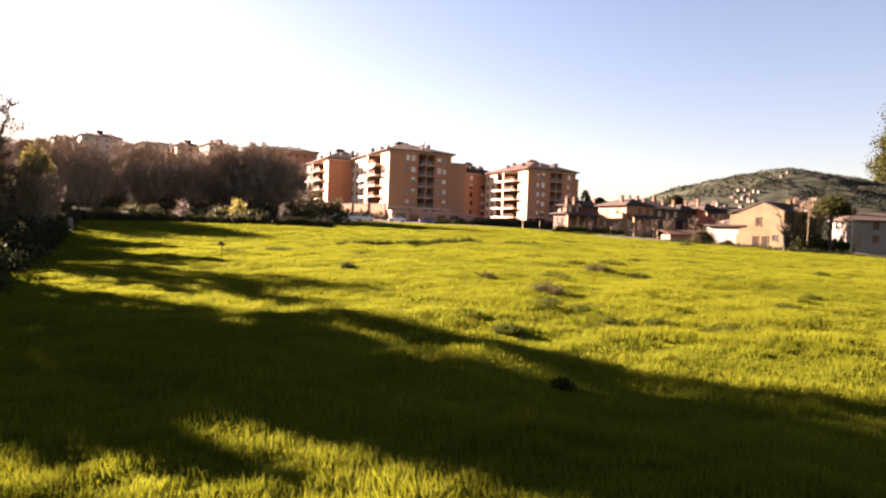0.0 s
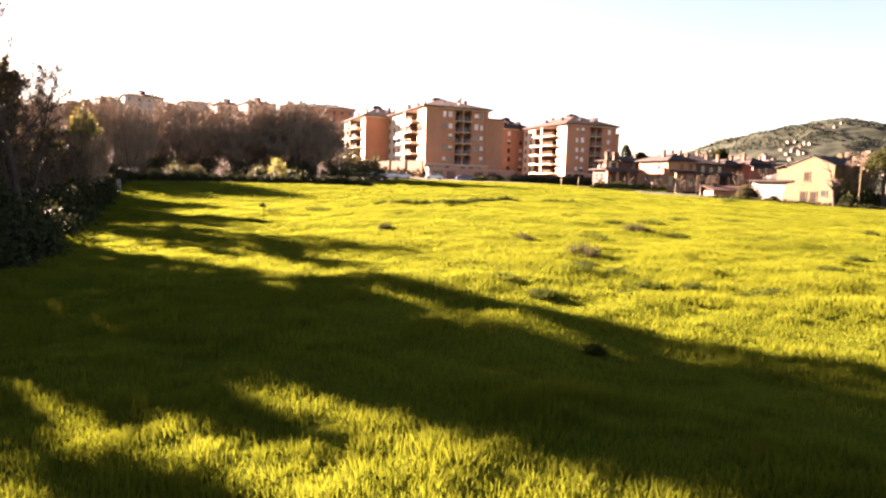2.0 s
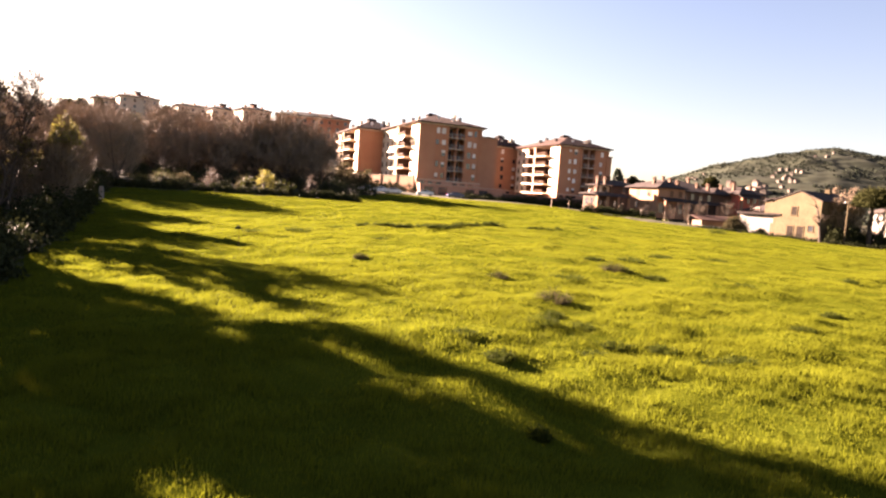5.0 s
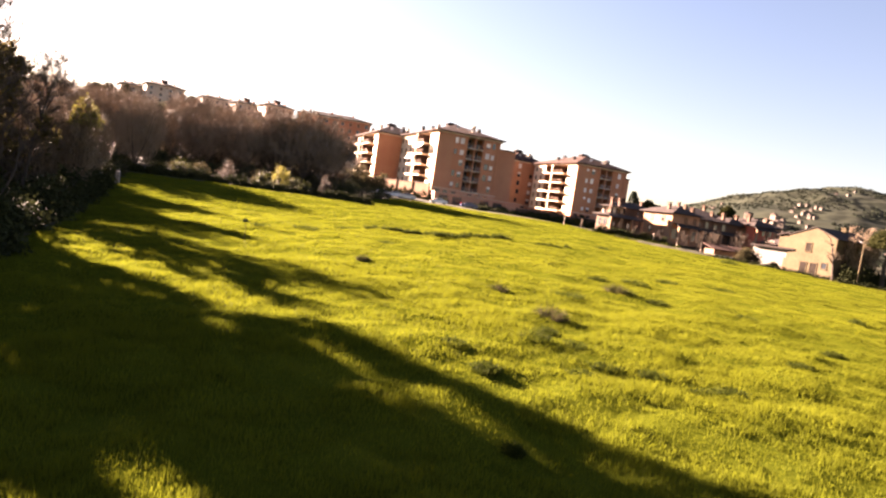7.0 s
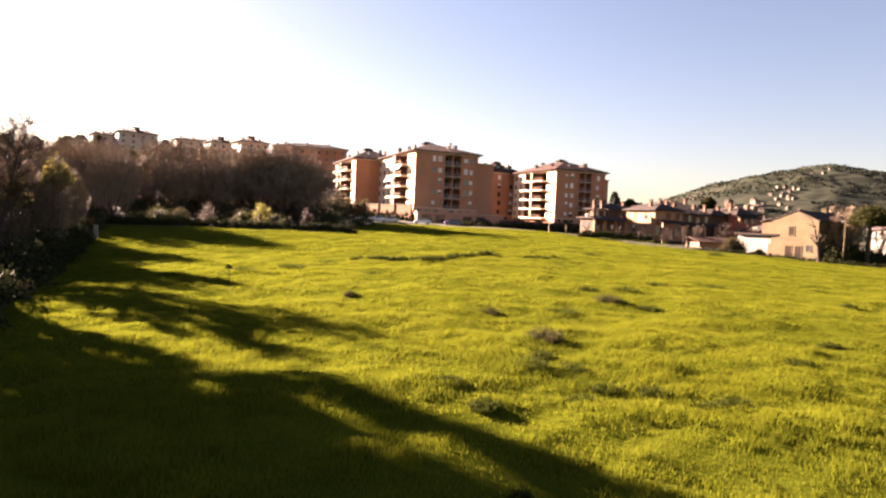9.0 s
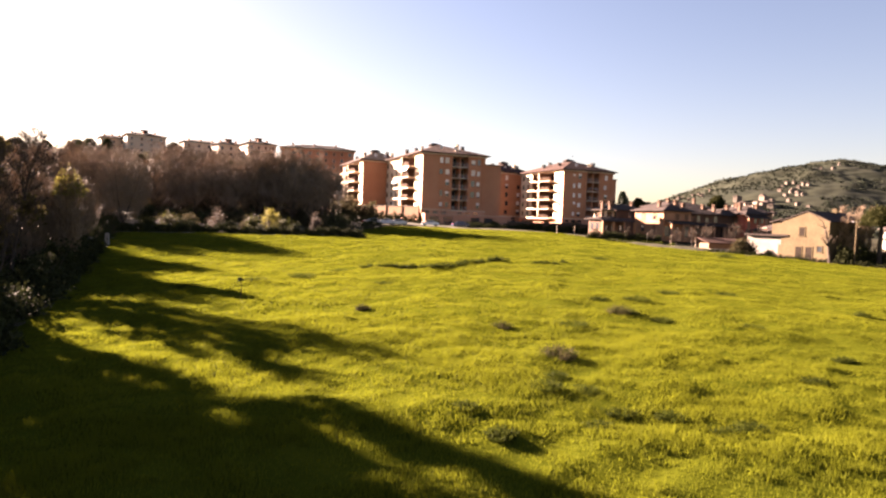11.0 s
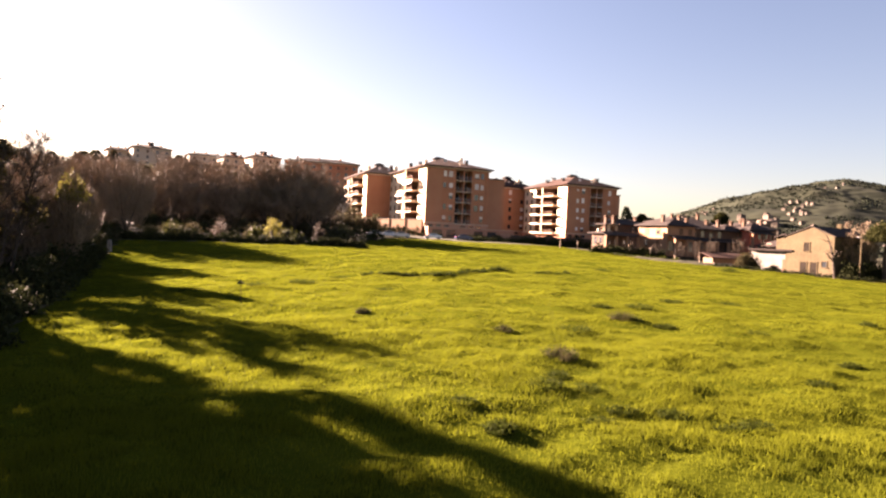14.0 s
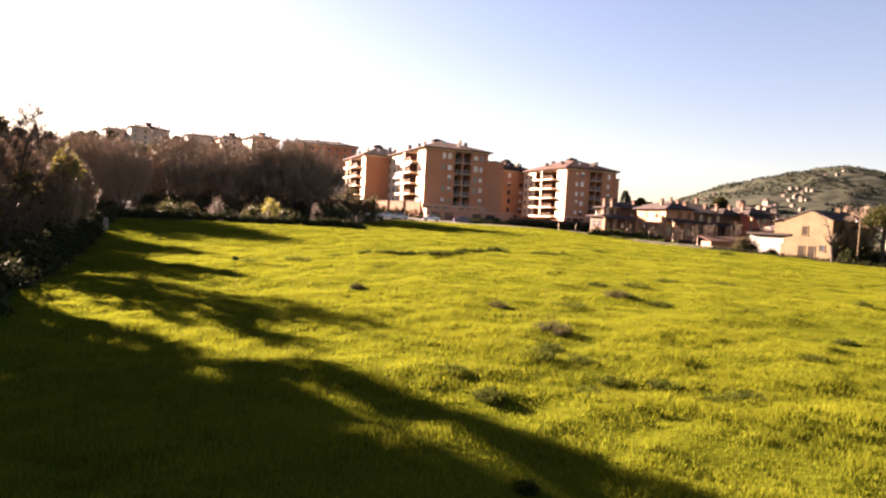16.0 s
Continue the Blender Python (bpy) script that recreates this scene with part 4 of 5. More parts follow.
            part("recess_wall", Geo().box(deep - 0.03, deep + 0.004, y0 + 0.01, y1 - 0.01, fz + 0.125, fz + st - 0.145), "brown", bal, "dark brown back lining standing in for the recess shade")
            for py_ in (y0 + (y1 - y0) * 0.25, y0 + (y1 - y0) * 0.75):
                opening(b, deep - 0.03, py_, fz + 0.14, (y1 - y0) * 0.45, 2.4, "l", "wood", rng.choice((0.0, 0.0, 0.3)), trim=wall)
            if wing > 5 and rng.random() < 0.45:
                a0 = y0 if rng.random() < 0.5 else ym
                a1 = a0 + (y1 - y0) / 2
                part("awning", Geo().add([(-proj - 0.7, a0, fz + 1.7), (-proj - 0.7, a1, fz + 1.7), (-proj + 0.1, a1, fz + 2.75), (-proj + 0.1, a0, fz + 2.75),
                                          (-proj - 0.7, a0, fz + 1.65), (-proj - 0.7, a1, fz + 1.65), (-proj + 0.1, a1, fz + 2.7), (-proj + 0.1, a0, fz + 2.7)],
                                         [(0, 1, 2, 3), (7, 6, 5, 4), (0, 4, 5, 1), (1, 5, 6, 2), (2, 6, 7, 3), (3, 7, 4, 0)]), "awning", bal, "white sun awning")
    # the garage terrace before the block, with its doors
    front, long = -0.25, w
    if podium:
        front, long = -4.5, w + 6.4
        part("podium", Geo().box(-0.6, long, front, -0.26, -1.5, 2.35), "plinth", b, "brick garage terrace")
        part("podium_coping", Geo().box(-0.7, long + 0.1, front - 0.1, -0.26, 2.35, 2.47), "parapet", b)
    for i in range(int(long / 4)):
        gx_ = 2 + i * 4.0
        if i % 3 == 2:
            continue
        door = part("garage_door", Geo().box(gx_ - 1.3, gx_ + 1.3, front - 0.05, front + 0.02, -0.1, 1.75), "glass", b, "dark garage mouth")
        part("lintel", Geo().box(gx_ - 1.5, gx_ + 1.5, front - 0.1, front + 0.02, 1.75, 1.95), "plinth", door)
    return b


apartment(-4.9, 171, 5.2, 18.6, 36, 3.5, 5, "orange brick apartment block with loggias and balconies", loggia=(8.6, 13.4), balcony=(6.3, 19.5, 2.0),
          face_windows=((5.4, 0.8), (7.2, 1.1), (14.8, 1.1), (16.5, 0.8)), side_windows=((2.4, 1.1), (23.0, 1.2), (27.5, 1.5), (32, 1.4)), wing=6.2, seed=1, podium=True)
apartment(-24.6, 199, 6.0, 14, 27, 2.6, 5, "orange plaster apartment block with stacked balconies", wall="brick_b", balcony=(4.5, 24.0, 1.7),
          face_windows=((11.6, 1.0), (13, 0.9)), side_windows=((1.8, 1.0), (25.5, 1.0)), seed=2)
apartment(38.4, 199, 5.0, 18.6, 27.5, 3.0, 5, "orange brick apartment block with deep balconies", loggia=(8.6, 13.2), balcony=(5.4, 19.4, 1.9),
          face_windows=((4.0, 0.8), (6.0, 1.0), (15.8, 1.0)), side_windows=((1.9, 0.9), (22, 1.1), (25.4, 1.0)), wing=3.2, seed=3)
apartment(20.0, 224, 5.4, 12, 20, 3.0, 5, "deep orange apartment block standing behind", wall="brick_b", face_windows=((3.4, 1.0), (8.0, 1.2)), side_windows=((4, 1.0), (12, 1.0)), seed=4)


def far_block(x, y, z, w, d, h, label, wall="cream", rise=3.0, cols=4, rows=3, turret=True, turn=15, seed=0):
    """A block up on the slope behind the wood."""
    rng = random.Random(seed)
    b = thing("hillside_building", turned(x, y, z, turn), label, "apartment block", "blocks on the slope")
    part("wall", Geo().box(0, w, 0, d, -6, h), wall, b)
    part("cornice", Geo().box(-0.4, w + 0.4, -0.4, d + 0.4, h, h + 0.45), "parapet", b)
    roof = part("roof", Geo().hip(-1, w + 1, -1, d + 1, h + 0.45, rise, 0.25, 0.3), "tile_dark", b)
    if turret:
        part("roof_turret", Geo().box(w / 2 - 1.6, w / 2 + 1.6, d / 2 - 1.5, d / 2 + 1.5, h + rise - 0.8, h + rise + 1.6).box(w / 2 - 2, w / 2 + 2, d / 2 - 1.9, d / 2 + 1.9, h + rise + 1.6, h + rise + 1.9), "tile_dark", roof)
    for i in range(3):
        chimney(roof, w * (0.15 + 0.3 * i), d * 0.3, h + rise * 0.5, 1.4, "brick")
    aerial(roof, w * 0.7, d * 0.5, h + rise, 2.0)
    for i in range(cols):
        for j in range(rows):
            opening(b, w * (i + 0.5) / cols, 0, h - 2.4 - 3.1 * j, 1.3, 1.6, "f", "wood", rng.choice((0, 0.4, 1)))
    for j in range(rows):
        opening(b, 0, d * 0.3, h - 2.4 - 3.1 * j, 1.2, 1.6, "l", "wood", rng.choice((0, 0.4, 1)))
        opening(b, 0, d * 0.7, h - 2.4 - 3.1 * j, 1.2, 1.6, "l", "wood", rng.choice((0, 0.4, 1)))
    return b


far_block(-76.5, 300, 24, 34, 14, 13.6, "long orange block on the slope behind the wood", "brick", 2.6, 9, 3, False, 12, 1)
far_block(-101.5, 330, 27, 15, 14, 15.4, "cream block with a roof turret on the slope", "parapet", 2.2, 4, 3, True, 35, 2)
far_block(-122.5, 345, 28, 14, 12, 15.0, "pale block with a turret on the slope", "parapet", 2.2, 3, 3, True, 35, 3)
far_block(-174.5, 350, 30, 20, 15, 17.0, "cream block with a roof turret among trees on the slope", "parapet", 2.4, 4, 3, True, 35, 4)
far_block(-192, 356, 30, 13, 12, 15.5, "pale block among trees on the slope", "parapet", 2.2, 3, 3, False, 35, 5)
far_block(-148, 362, 30, 22, 12, 15.6, "low pale block on the slope", "parapet", 2.0, 4, 2, False, 35, 6)


# ---- villas beyond the field ----
def villa(x, y, z, w, d, h, label, wall, turn=22, rise=1.7, porch=None, floors=2, cols=3, chim=2, roof_mat="tile_dark", group="villas", upper=None, seed=0):
    rng = random.Random(seed)
    b = thing("villa", turned(x, y, z, turn), label, "house", group)
    part("wall", Geo().box(0, w, 0, d, -1.0, h), wall, b)
    if upper:
        part("upper_wall", Geo().box(-0.03, w + 0.03, -0.03, d + 0.03, h * 0.52, h - 0.004), upper, b)
    roof = part("roof", Geo().hip(-0.8, w + 0.8, -0.8, d + 0.8, h, rise, 0.18, 0.3), roof_mat, b)
    for i in range(chim):
        chimney(roof, w * (0.2 + 0.6 * i / max(chim - 1, 1)), d * 0.35, h + rise * 0.5, 0.9 + 0.4 * rng.random(), "brown", 0.3)
    for f in range(floors):
        for i in range(cols):
            if rng.random() < 0.85:
                # Wide low dark panes stand in for the shaded porch and garage openings.
                low = f == 0 and floors > 1 and i % 2 == 0
                opening(b, w * (i + 0.5) / cols, 0 if low or not upper else -0.03, 0.05 if low else f * h / floors + 0.85, 1.7 if low else 1.05, 2.1 if low else 1.35, "f", "wood", 0.0 if low else rng.choice((0, 0.3, 1)), "window", wall)
        for fy in (0.3, 0.7):
            opening(b, -0.03 if upper else 0, d * fy, f * h / floors + 0.9, 1.0, 1.35, "l", "wood", rng.choice((0, 0.5, 1)), "window", wall)
    if porch:
        p0, p1, out, ph = porch
        g = part("porch_roof", Geo().add([(p0, 0, ph + 0.7), (p1, 0, ph + 0.7), (p1, -out, ph), (p0, -out, ph), (p0, 0, ph + 0.85), (p1, 0, ph + 0.85), (p1, -out, ph + 0.15), (p0, -out, ph + 0.15)],
                                         [(0, 1, 2, 3), (7, 6, 5, 4), (0, 4, 5, 1), (1, 5, 6, 2), (2, 6, 7, 3), (3, 7, 4, 0)]), roof_mat, b)
        n = max(2, int((p1 - p0) / 2.8) + 1)
        for i in range(n):
            cx = p0 + 0.2 + (p1 - p0 - 0.4) * i / (n - 1)
            part("porch_column", Geo().box(cx - 0.2, cx + 0.2, -out + 0.1, -out + 0.5, -1.0, ph + 0.02), "ochre", g)
    return b


villa(34.6, 134, 4.3, 6.2, 4.5, 3.0, "brown villa with a porch and terrace", "brown", rise=0.7, porch=(-1, 7.5, 2.0, 2.6), floors=1, chim=2, seed=1)
villa(35.6, 137, 4.3, 3.3, 3.2, 5.0, "low villa with a pale upper terrace and chimneys", "brown", floors=2, cols=1, chim=2, rise=0.4, upper="cream", seed=2)
villa(46.9, 131.6, 4.2, 7.2, 9, 5.3, "orange two-storey villa with a columned porch", "ochre", porch=(0.4, 6.9, 2.2, 2.6), upper="ochre", chim=2, seed=3)
villa(53.2, 136, 4.2, 9.5, 9, 5.0, "brown terraced house with small windows", "brown", porch=(0.4, 9.2, 2.2, 2.4), chim=2, cols=4, seed=4)
villa(62.0, 140, 4.2, 6.5, 8, 4.9, "brown terraced house beside the red villa", "brown", porch=(0, 6.2, 2.0, 2.4), chim=2, cols=2, seed=5)
villa(67.4, 139, 4.2, 6.0, 8, 5.4, "red villa with lit orange pillars", "red", porch=(-0.5, 6, 1.6, 4.6), chim=1, seed=6)
villa(41.5, 150, 4.8, 9, 8, 5.0, "brown house behind the villas", "brown", chim=2, seed=7)
villa(57, 158, 5.0, 14, 9, 6.4, "low tiled house behind the villas", "brown", chim=2, cols=5, seed=8)
villa(78, 165, 5.0, 12, 9, 6.0, "low tiled house behind the villas", "ochre", chim=2, cols=4, seed=9)
villa(70, 126, 3.0, 7, 8, 3.1, "pale house with scalloped eaves", "whitewash", chim=1, cols=4, seed=10)

# ---- the farm ----
FT = -64.5
fh = thing("farmhouse", turned(56.6, 103.6, 1.5, FT), "old ochre stone farmhouse with a gabled front", "farmhouse")
part("wall", Geo().add([(0, 0, -1), (8.0, 0, -1), (8.0, 9, -1), (0, 9, -1), (0, 0, 6.2), (8.0, 0, 6.2), (8.0, 9, 6.2), (0, 9, 6.2), (4.3, 0, 7.7), (4.3, 9, 7.7)],
                       [(0, 3, 2, 1), (0, 1, 5, 8, 4), (2, 3, 7, 9, 6), (1, 2, 6, 5), (3, 0, 4, 7), (4, 8, 9, 7), (5, 6, 9, 8)]), "stone", fh)
froof = part("roof", Geo().gable(-0.25, 8.25, -0.14, 9.2, 6.14, 1.63, 0.11, 0.537), "tile_dark", fh, "old clay tile roof")
chimney(froof, 4.6, 6.5, 7.6, 0.25, "stone", 0.3)
opening(fh, 3.6, 0, 3.9, 0.95, 1.35, "f", "dark_wood", 1.0, trim="stone")
opening(fh, 6.6, 0, 1.5, 0.85, 0.85, "f", "wood", 0.0, trim="stone")
opening(fh, 3.2, 0, 0.05, 1.1, 2.1, "f", "dark_wood", 1.0, "door", "stone")
opening(fh, 4.9, 0, 0.05, 1.15, 2.1, "f", "dark_wood", 1.0, "door", "stone")
for k in range(2):
    part("window", Geo().box(8.0, 8.06, 2.5 + 3.2 * k, 3.5 + 3.2 * k, 3.8, 5.1), "glass", fh)
lean = thing("farm_extension", turned(55.6, 105.0, 1.5, FT), "ochre stone extension of the farmhouse", "outbuilding")
part("wall", Geo().box(-0.2, 1.6, 0.5, 7, -1, 5.9), "stone", lean)
part("roof", Geo().add([(-0.5, 0.2, 5.9), (1.7, 0.2, 6.5), (1.7, 7.2, 6.5), (-0.5, 7.2, 5.9), (-0.5, 0.2, 6.05), (1.7, 0.2, 6.65), (1.7, 7.2, 6.65), (-0.5, 7.2, 6.05)],
                       [(0, 3, 2, 1), (4, 5, 6, 7), (0, 1, 5, 4), (1, 2, 6, 5), (2, 3, 7, 6), (3, 0, 4, 7)]), "tile_dark", lean)
ann = thing("farm_annex", turned(53.4, 108.4, 1.6, -55), "low whitewashed annex with a dark flat roof", "outbuilding")
part("wall", Geo().box(0, 6.6, 0, 6, -1, 3.6), "whitewash", ann)
part("roof", Geo().box(-0.4, 7.0, -0.5, 6.4, 3.6, 3.9), "tile_dark", ann)
d_ = part("door", Geo().box(5.3, 6.4, -0.06, 0.02, -0.2, 2.2), "wood", ann)
part("lintel", Geo().box(5.2, 6.5, -0.09, 0.02, 2.2, 2.4), "concrete", d_)
shed = thing("tiled_shed", turned(48.6, 112.6, 1.7, 4), "low shed with a red tiled roof and white wall", "shed")
part("wall", Geo().box(0, 6.6, 0, 3.5, -1, 1.75), "wood", shed)
part("front_wall", Geo().box(-0.3, 5.0, -1.2, -0.95, -1, 0.9), "whitewash", shed, "low whitewashed wall")
part("roof", Geo().add([(-0.4, -0.6, 1.75), (7.0, -0.6, 1.75), (7.0, 3.8, 2.6), (-0.4, 3.8, 2.6), (-0.4, -0.6, 1.9), (7.0, -0.6, 1.9), (7.0, 3.8, 2.75), (-0.4, 3.8, 2.75)],
                       [(0, 3, 2, 1), (4, 5, 6, 7), (0, 1, 5, 4), (1, 2, 6, 5), (2, 3, 7, 6), (3, 0, 4, 7)]), "tile", shed)
shrub(turned(51.0, 104.6, gz(51.0, 104.6), -20), "dense brown dry shrub beside the annex", 77, 1.9, 1.4, 2.5, "weed_dry", 130, 46, 0.12, 0.3, "dry_shrub")
shrub(turned(54.4, 102.6, gz(54.4, 102.6), -20), "low dark green shrub beside the annex", 78, 0.7, 0.6, 0.7, "leaf", 50, 40, 0.10, 0.2, "farm_shrub", "farm shrubs")

# things beside the farm
lt = thing("tree", turned(58.9, 93.9, gz(58.9, 93.9), 0), "leaning bare tree before the farmhouse", "tree")
g, rng = Geo(), random.Random(811)
g.tube([(0, 0, -0.2), (-0.25, 0, 1.6), (-0.45, 0, 3.2), (-0.95, 0, 4.8), (-1.5, 0, 6.2)], [0.24, 0.2, 0.16, 0.11, 0.05], 7)
part("trunk", g, "bark", lt, "dark leaning trunk")
g = Geo()
for k in range(16):
    q = rng.uniform(0.35, 1.0)
    p = Vector((-0.45 - 1.05 * max(0, (q - 0.5) * 2), 0, 6.2 * q))
    a = rng.uniform(0, 6.28)
    e = p + Vector((math.cos(a) * 1.0, math.sin(a) * 0.8, rng.uniform(0.4, 1.2)))
    g.tube([p, p.lerp(e, 0.5) + Vector((0, 0, 0.12)), e], [0.06, 0.04, 0.012], 4)
    for _ in range(5):
        o = p.lerp(e, rng.uniform(0.3, 1))
        g.tube([o, o + Vector((rng.gauss(0, 0.35), rng.gauss(0, 0.35), rng.uniform(0.1, 0.6)))], [0.022, 0.006], 3)
part("crown", g, "twig_dark", lt, "thin bare branching crown")
pole = thing("utility_pole", turned(62.6, 94.0, gz(62.6, 94), 0), "pale concrete utility pole", "pole")
part("shaft", Geo().tube([(0, 0, -0.3), (0, 0, 6.9)], [0.13, 0.09], 10), "stone", pole)
part("crossarm", Geo().box(-0.6, 0.6, -0.06, 0.06, 6.4, 6.52), "metal", pole)


def umbrella_pine(x, y, h, r0, thick, label, seed):
    t = thing("umbrella_pine", turned(x, y, gz(x, y), seed * 40), label, "pine tree", "umbrella pines")
    g, rng = Geo(), random.Random(seed)
    fork = h - thick * 0.95
    g.tube([(0, 0, -0.2), (0.15, 0.05, fork * 0.5), (0, 0, fork)], [0.36, 0.28, 0.22], 8)
    for i in range(9):
        a = i * 0.7 + rng.uniform(-0.2, 0.2)
        q = r0 * rng.uniform(0.55, 0.85)
        g.tube([(0, 0, fork - 0.2), (math.cos(a) * q * 0.5, math.sin(a) * q * 0.5, fork + thick * 0.3), (math.cos(a) * q, math.sin(a) * q, fork + thick * 0.5)], [0.14, 0.09, 0.03], 5)
    part("trunk", g, "bark", t)
    r, p = cloud(seed, 300, 150, r0 * 0.94, r0 * 0.94, thick * 0.88, 0.28 + 0.04 * r0)
    part("crown", flakes(r, p + np.array([0, 0, h - thick]), 0.13), "needle", t, "dense dark green needles")
    return t


umbrella_pine(65.9, 93.4, 8.6, 2.3, 2.6, "small umbrella pine behind the utility pole", 21)
umbrella_pine(51.3, 58.5, 18.5, 5.0, 9.5, "tall dark pine at the field edge", 23)
for k, (x, y, rr, h) in enumerate([(66.5, 99, 1.8, 4.6), (68.5, 95, 1.6, 3.2), (65.6, 102, 2.2, 6.0), (64.4, 95.5, 1.0, 1.3), (59, 100.5, 0.5, 0.5), (64.8, 98.6, 1.5, 5.5), (63.9, 101, 1.6, 6.2)]):
    shrub(turned(x, y, gz(x, y) - 0.05, k * 37), "dark evergreen shrub beside the farmhouse", 820 + k, rr, rr, h, "leaf", 70, 40, 0.14, 0.35, "farm_shrub", "farm shrubs")
for k, (x, y) in enumerate([(66.2, 106), (69, 104), (72, 108)]):
    tree(turned(x, y, gz(x, y), k * 50), "bare brown tree behind the farmhouse", 830 + k, 8.0, 0.2, 3.2, limbs=9, twigs=8, width=0.04, group="trees behind the farmhouse")
for k in range(30):
    x = 45.5 + k * 0.72
    y = float(np.interp(x, EDGE_X, EDGE_Y)) + 0.3
    shrub(turned(x, y, gz(x, y) - 0.05, k * 37), "low rough herbs along the field edge", 860 + k, 0.5, 0.4, 0.4 + 0.25 * math.sin(k * 1.9) ** 2, "leaf", 14, 26, 0.08, 0.14, "verge_herbs", "herbs along the verge", 3)
for k, (x, y, h) in enumerate([(62.6, 96.6, 6.6), (64.4, 95.6, 7.2), (66.4, 97.2, 7.0), (68.4, 94.6, 5.5)]):
    tree(turned(x, y, gz(x, y), k * 50), "dense bare brown tree beside the farmhouse", 840 + k, h, 0.12, 2.3, limbs=11, twigs=10, width=0.035, base=0.1, group="trees behind the farmhouse")
for k, (x, y, rr, h) in enumerate([(62.0, 95.4, 1.1, 2.6), (63.6, 94.6, 1.3, 3.2), (65.4, 95.0, 1.4, 2.8), (67.6, 93.4, 1.3, 2.0)]):
    shrub(turned(x, y, gz(x, y) - 0.05, k * 37), "dark evergreen shrub beside the farmhouse", 850 + k, rr, rr, h, "leaf", 50, 36, 0.14, 0.3, "farm_shrub", "farm shrubs")
villa(77.5, 106, 2.4, 9, 8, 4.6, "pale grey house with a gable beside the road", "whitewash", chim=1, cols=3, turn=-20, group="", seed=31)

# street lamp and the lane
lane = part("road", Geo().add([(63, 91.2, gz(63, 91.2) + 0.03), (95, 76, gz(95, 76) + 0.03), (97, 80, gz(97, 80) + 0.03), (65, 95.5, gz(65, 95.5) + 0.03)], [(0, 1, 2, 3)]), "asphalt")
tagged(lane, "narrow asphalt lane beside the field", "road", kind="structure")
lamp_post = thing("street_lamp", turned(68.2, 92.0, gz(68.2, 92), 30), "dark street lamp beside the lane", "street lamp")
part("post", Geo().tube([(0, 0, -0.2), (0, 0, 7.2), (0.2, 0, 7.6), (0.8, 0, 7.7)], [0.09, 0.06, 0.05, 0.04], 8), "metal", lamp_post)
part("lantern", Geo().box(0.7, 1.25, -0.14, 0.14, 7.6, 7.75), "metal", lamp_post)

# bank of bare soil
bank = Geo()
for i in range(25):
    x = 32.6 + i * 0.62
    yb = float(np.interp(x, EDGE_X, EDGE_Y)) - 0.5
    for y, lift in ((yb, 0.02), (yb + 3, 0.20 + 0.08 * math.sin(i * 1.7)), (yb + 8, 0.24), (yb + 12, 0.0)):
        bank.v.append((x, y, gz(x, y) + lift))
bank.f += [(i * 4 + j, i * 4 + 4 + j, i * 4 + 5 + j, i * 4 + 1 + j) for i in range(24) for j in range(3)]
tagged(part("soil_bank", bank, "soil"), "low bank of bare brown soil", "soil", kind="structure")
for k in range(13):
    x, y = 33.5 + k * 0.95, 122.5 - 0.25 * k + 0.7 * math.sin(k * 2.7)
    shrub(turned(x, y, gz(x, y) - 0.05, k * 50), "low dark weeds along the soil bank", 980 + k, 0.8, 0.4, 0.35 + 0.2 * math.sin(k * 1.7) ** 2, "weed", 16, 26, 0.08, 0.15, "bank_weeds", "weeds along the bank", 3)
for k, (x, y, h) in enumerate([(47.4, 117.5, 3.2), (49.5, 116.0, 3.6), (46.0, 121.5, 3.0), (51.8, 120.5, 4.0), (57.0, 121.0, 4.4), (60.5, 118.0, 4.0), (43.0, 125.5, 2.6), (38.5, 127.5, 2.4), (64.5, 114.0, 4.5)]):
    tree(turned(x, y, gz(x, y), k * 77), "small bare shrubby tree before the villas", 890 + k, h, 0.08, h * 0.5, limbs=8, twigs=7, width=0.03, base=0.07, group="small trees before the villas", upright=0.5, twig_mat="twig_dark")

# fence posts along the far edge
for k, (x, y) in enumerate([(30.4, 141), (34.2, 134), (38.6, 130), (42.2, 127), (45.6, 123), (27, 143.5), (48, 117)]):
    t = thing("fence_post", turned(x, y, gz(x, y), k * 9), "pale weathered wooden fence post", "fence post", "fence posts")
    part("shaft", Geo().tube([(0, 0, -0.3), (0.03, 0, 1.8), (0.02, 0.01, 1.95)], [0.10, 0.08, 0.04], 7), "parapet", t)

# boundary walls and hedges before the blocks
for k, (x, y, l, h, turn, mat, label) in enumerate([(18, 164, 24, 1.5, -6, "brown", "brown garden wall before the block"),
                                                    (-25, 190, 28, 2.5, -46, "ochre", "orange rendered garden boundary wall with piers")]):
    t = thing("boundary_wall", turned(x, y, gz(x, y), turn), label, "wall", "boundary walls")
    part("wall", Geo().box(0, l, -0.15, 0.15, -0.6, h), mat, t)
    part("coping", Geo().box(-0.05, l + 0.05, -0.22, 0.22, h, h + 0.1), "concrete", t)
    for i in range(int(l / 7) + 1):
        part("pier", Geo().box(i * 7 - 0.22, i * 7 + 0.22, -0.3, 0.3, -0.6, h + 0.22), mat, t)
for k in range(30):
    x = 6 + k * 1.25
    y = 158 - 0.55 * max(0, x - 14) + 1.5 * math.sin(k * 2.2)
    shrub(turned(x, y, gz(x, y) - 0.05, k * 37), "dark garden hedge before the apartment blocks", 900 + k, 1.2, 1.0, (0.7 if x < 21 else 1.4) + 0.5 * math.sin(k * 1.3) ** 2, "leaf", 34, 34, 0.14, 0.28, "garden_hedge", "garden hedges", 3)

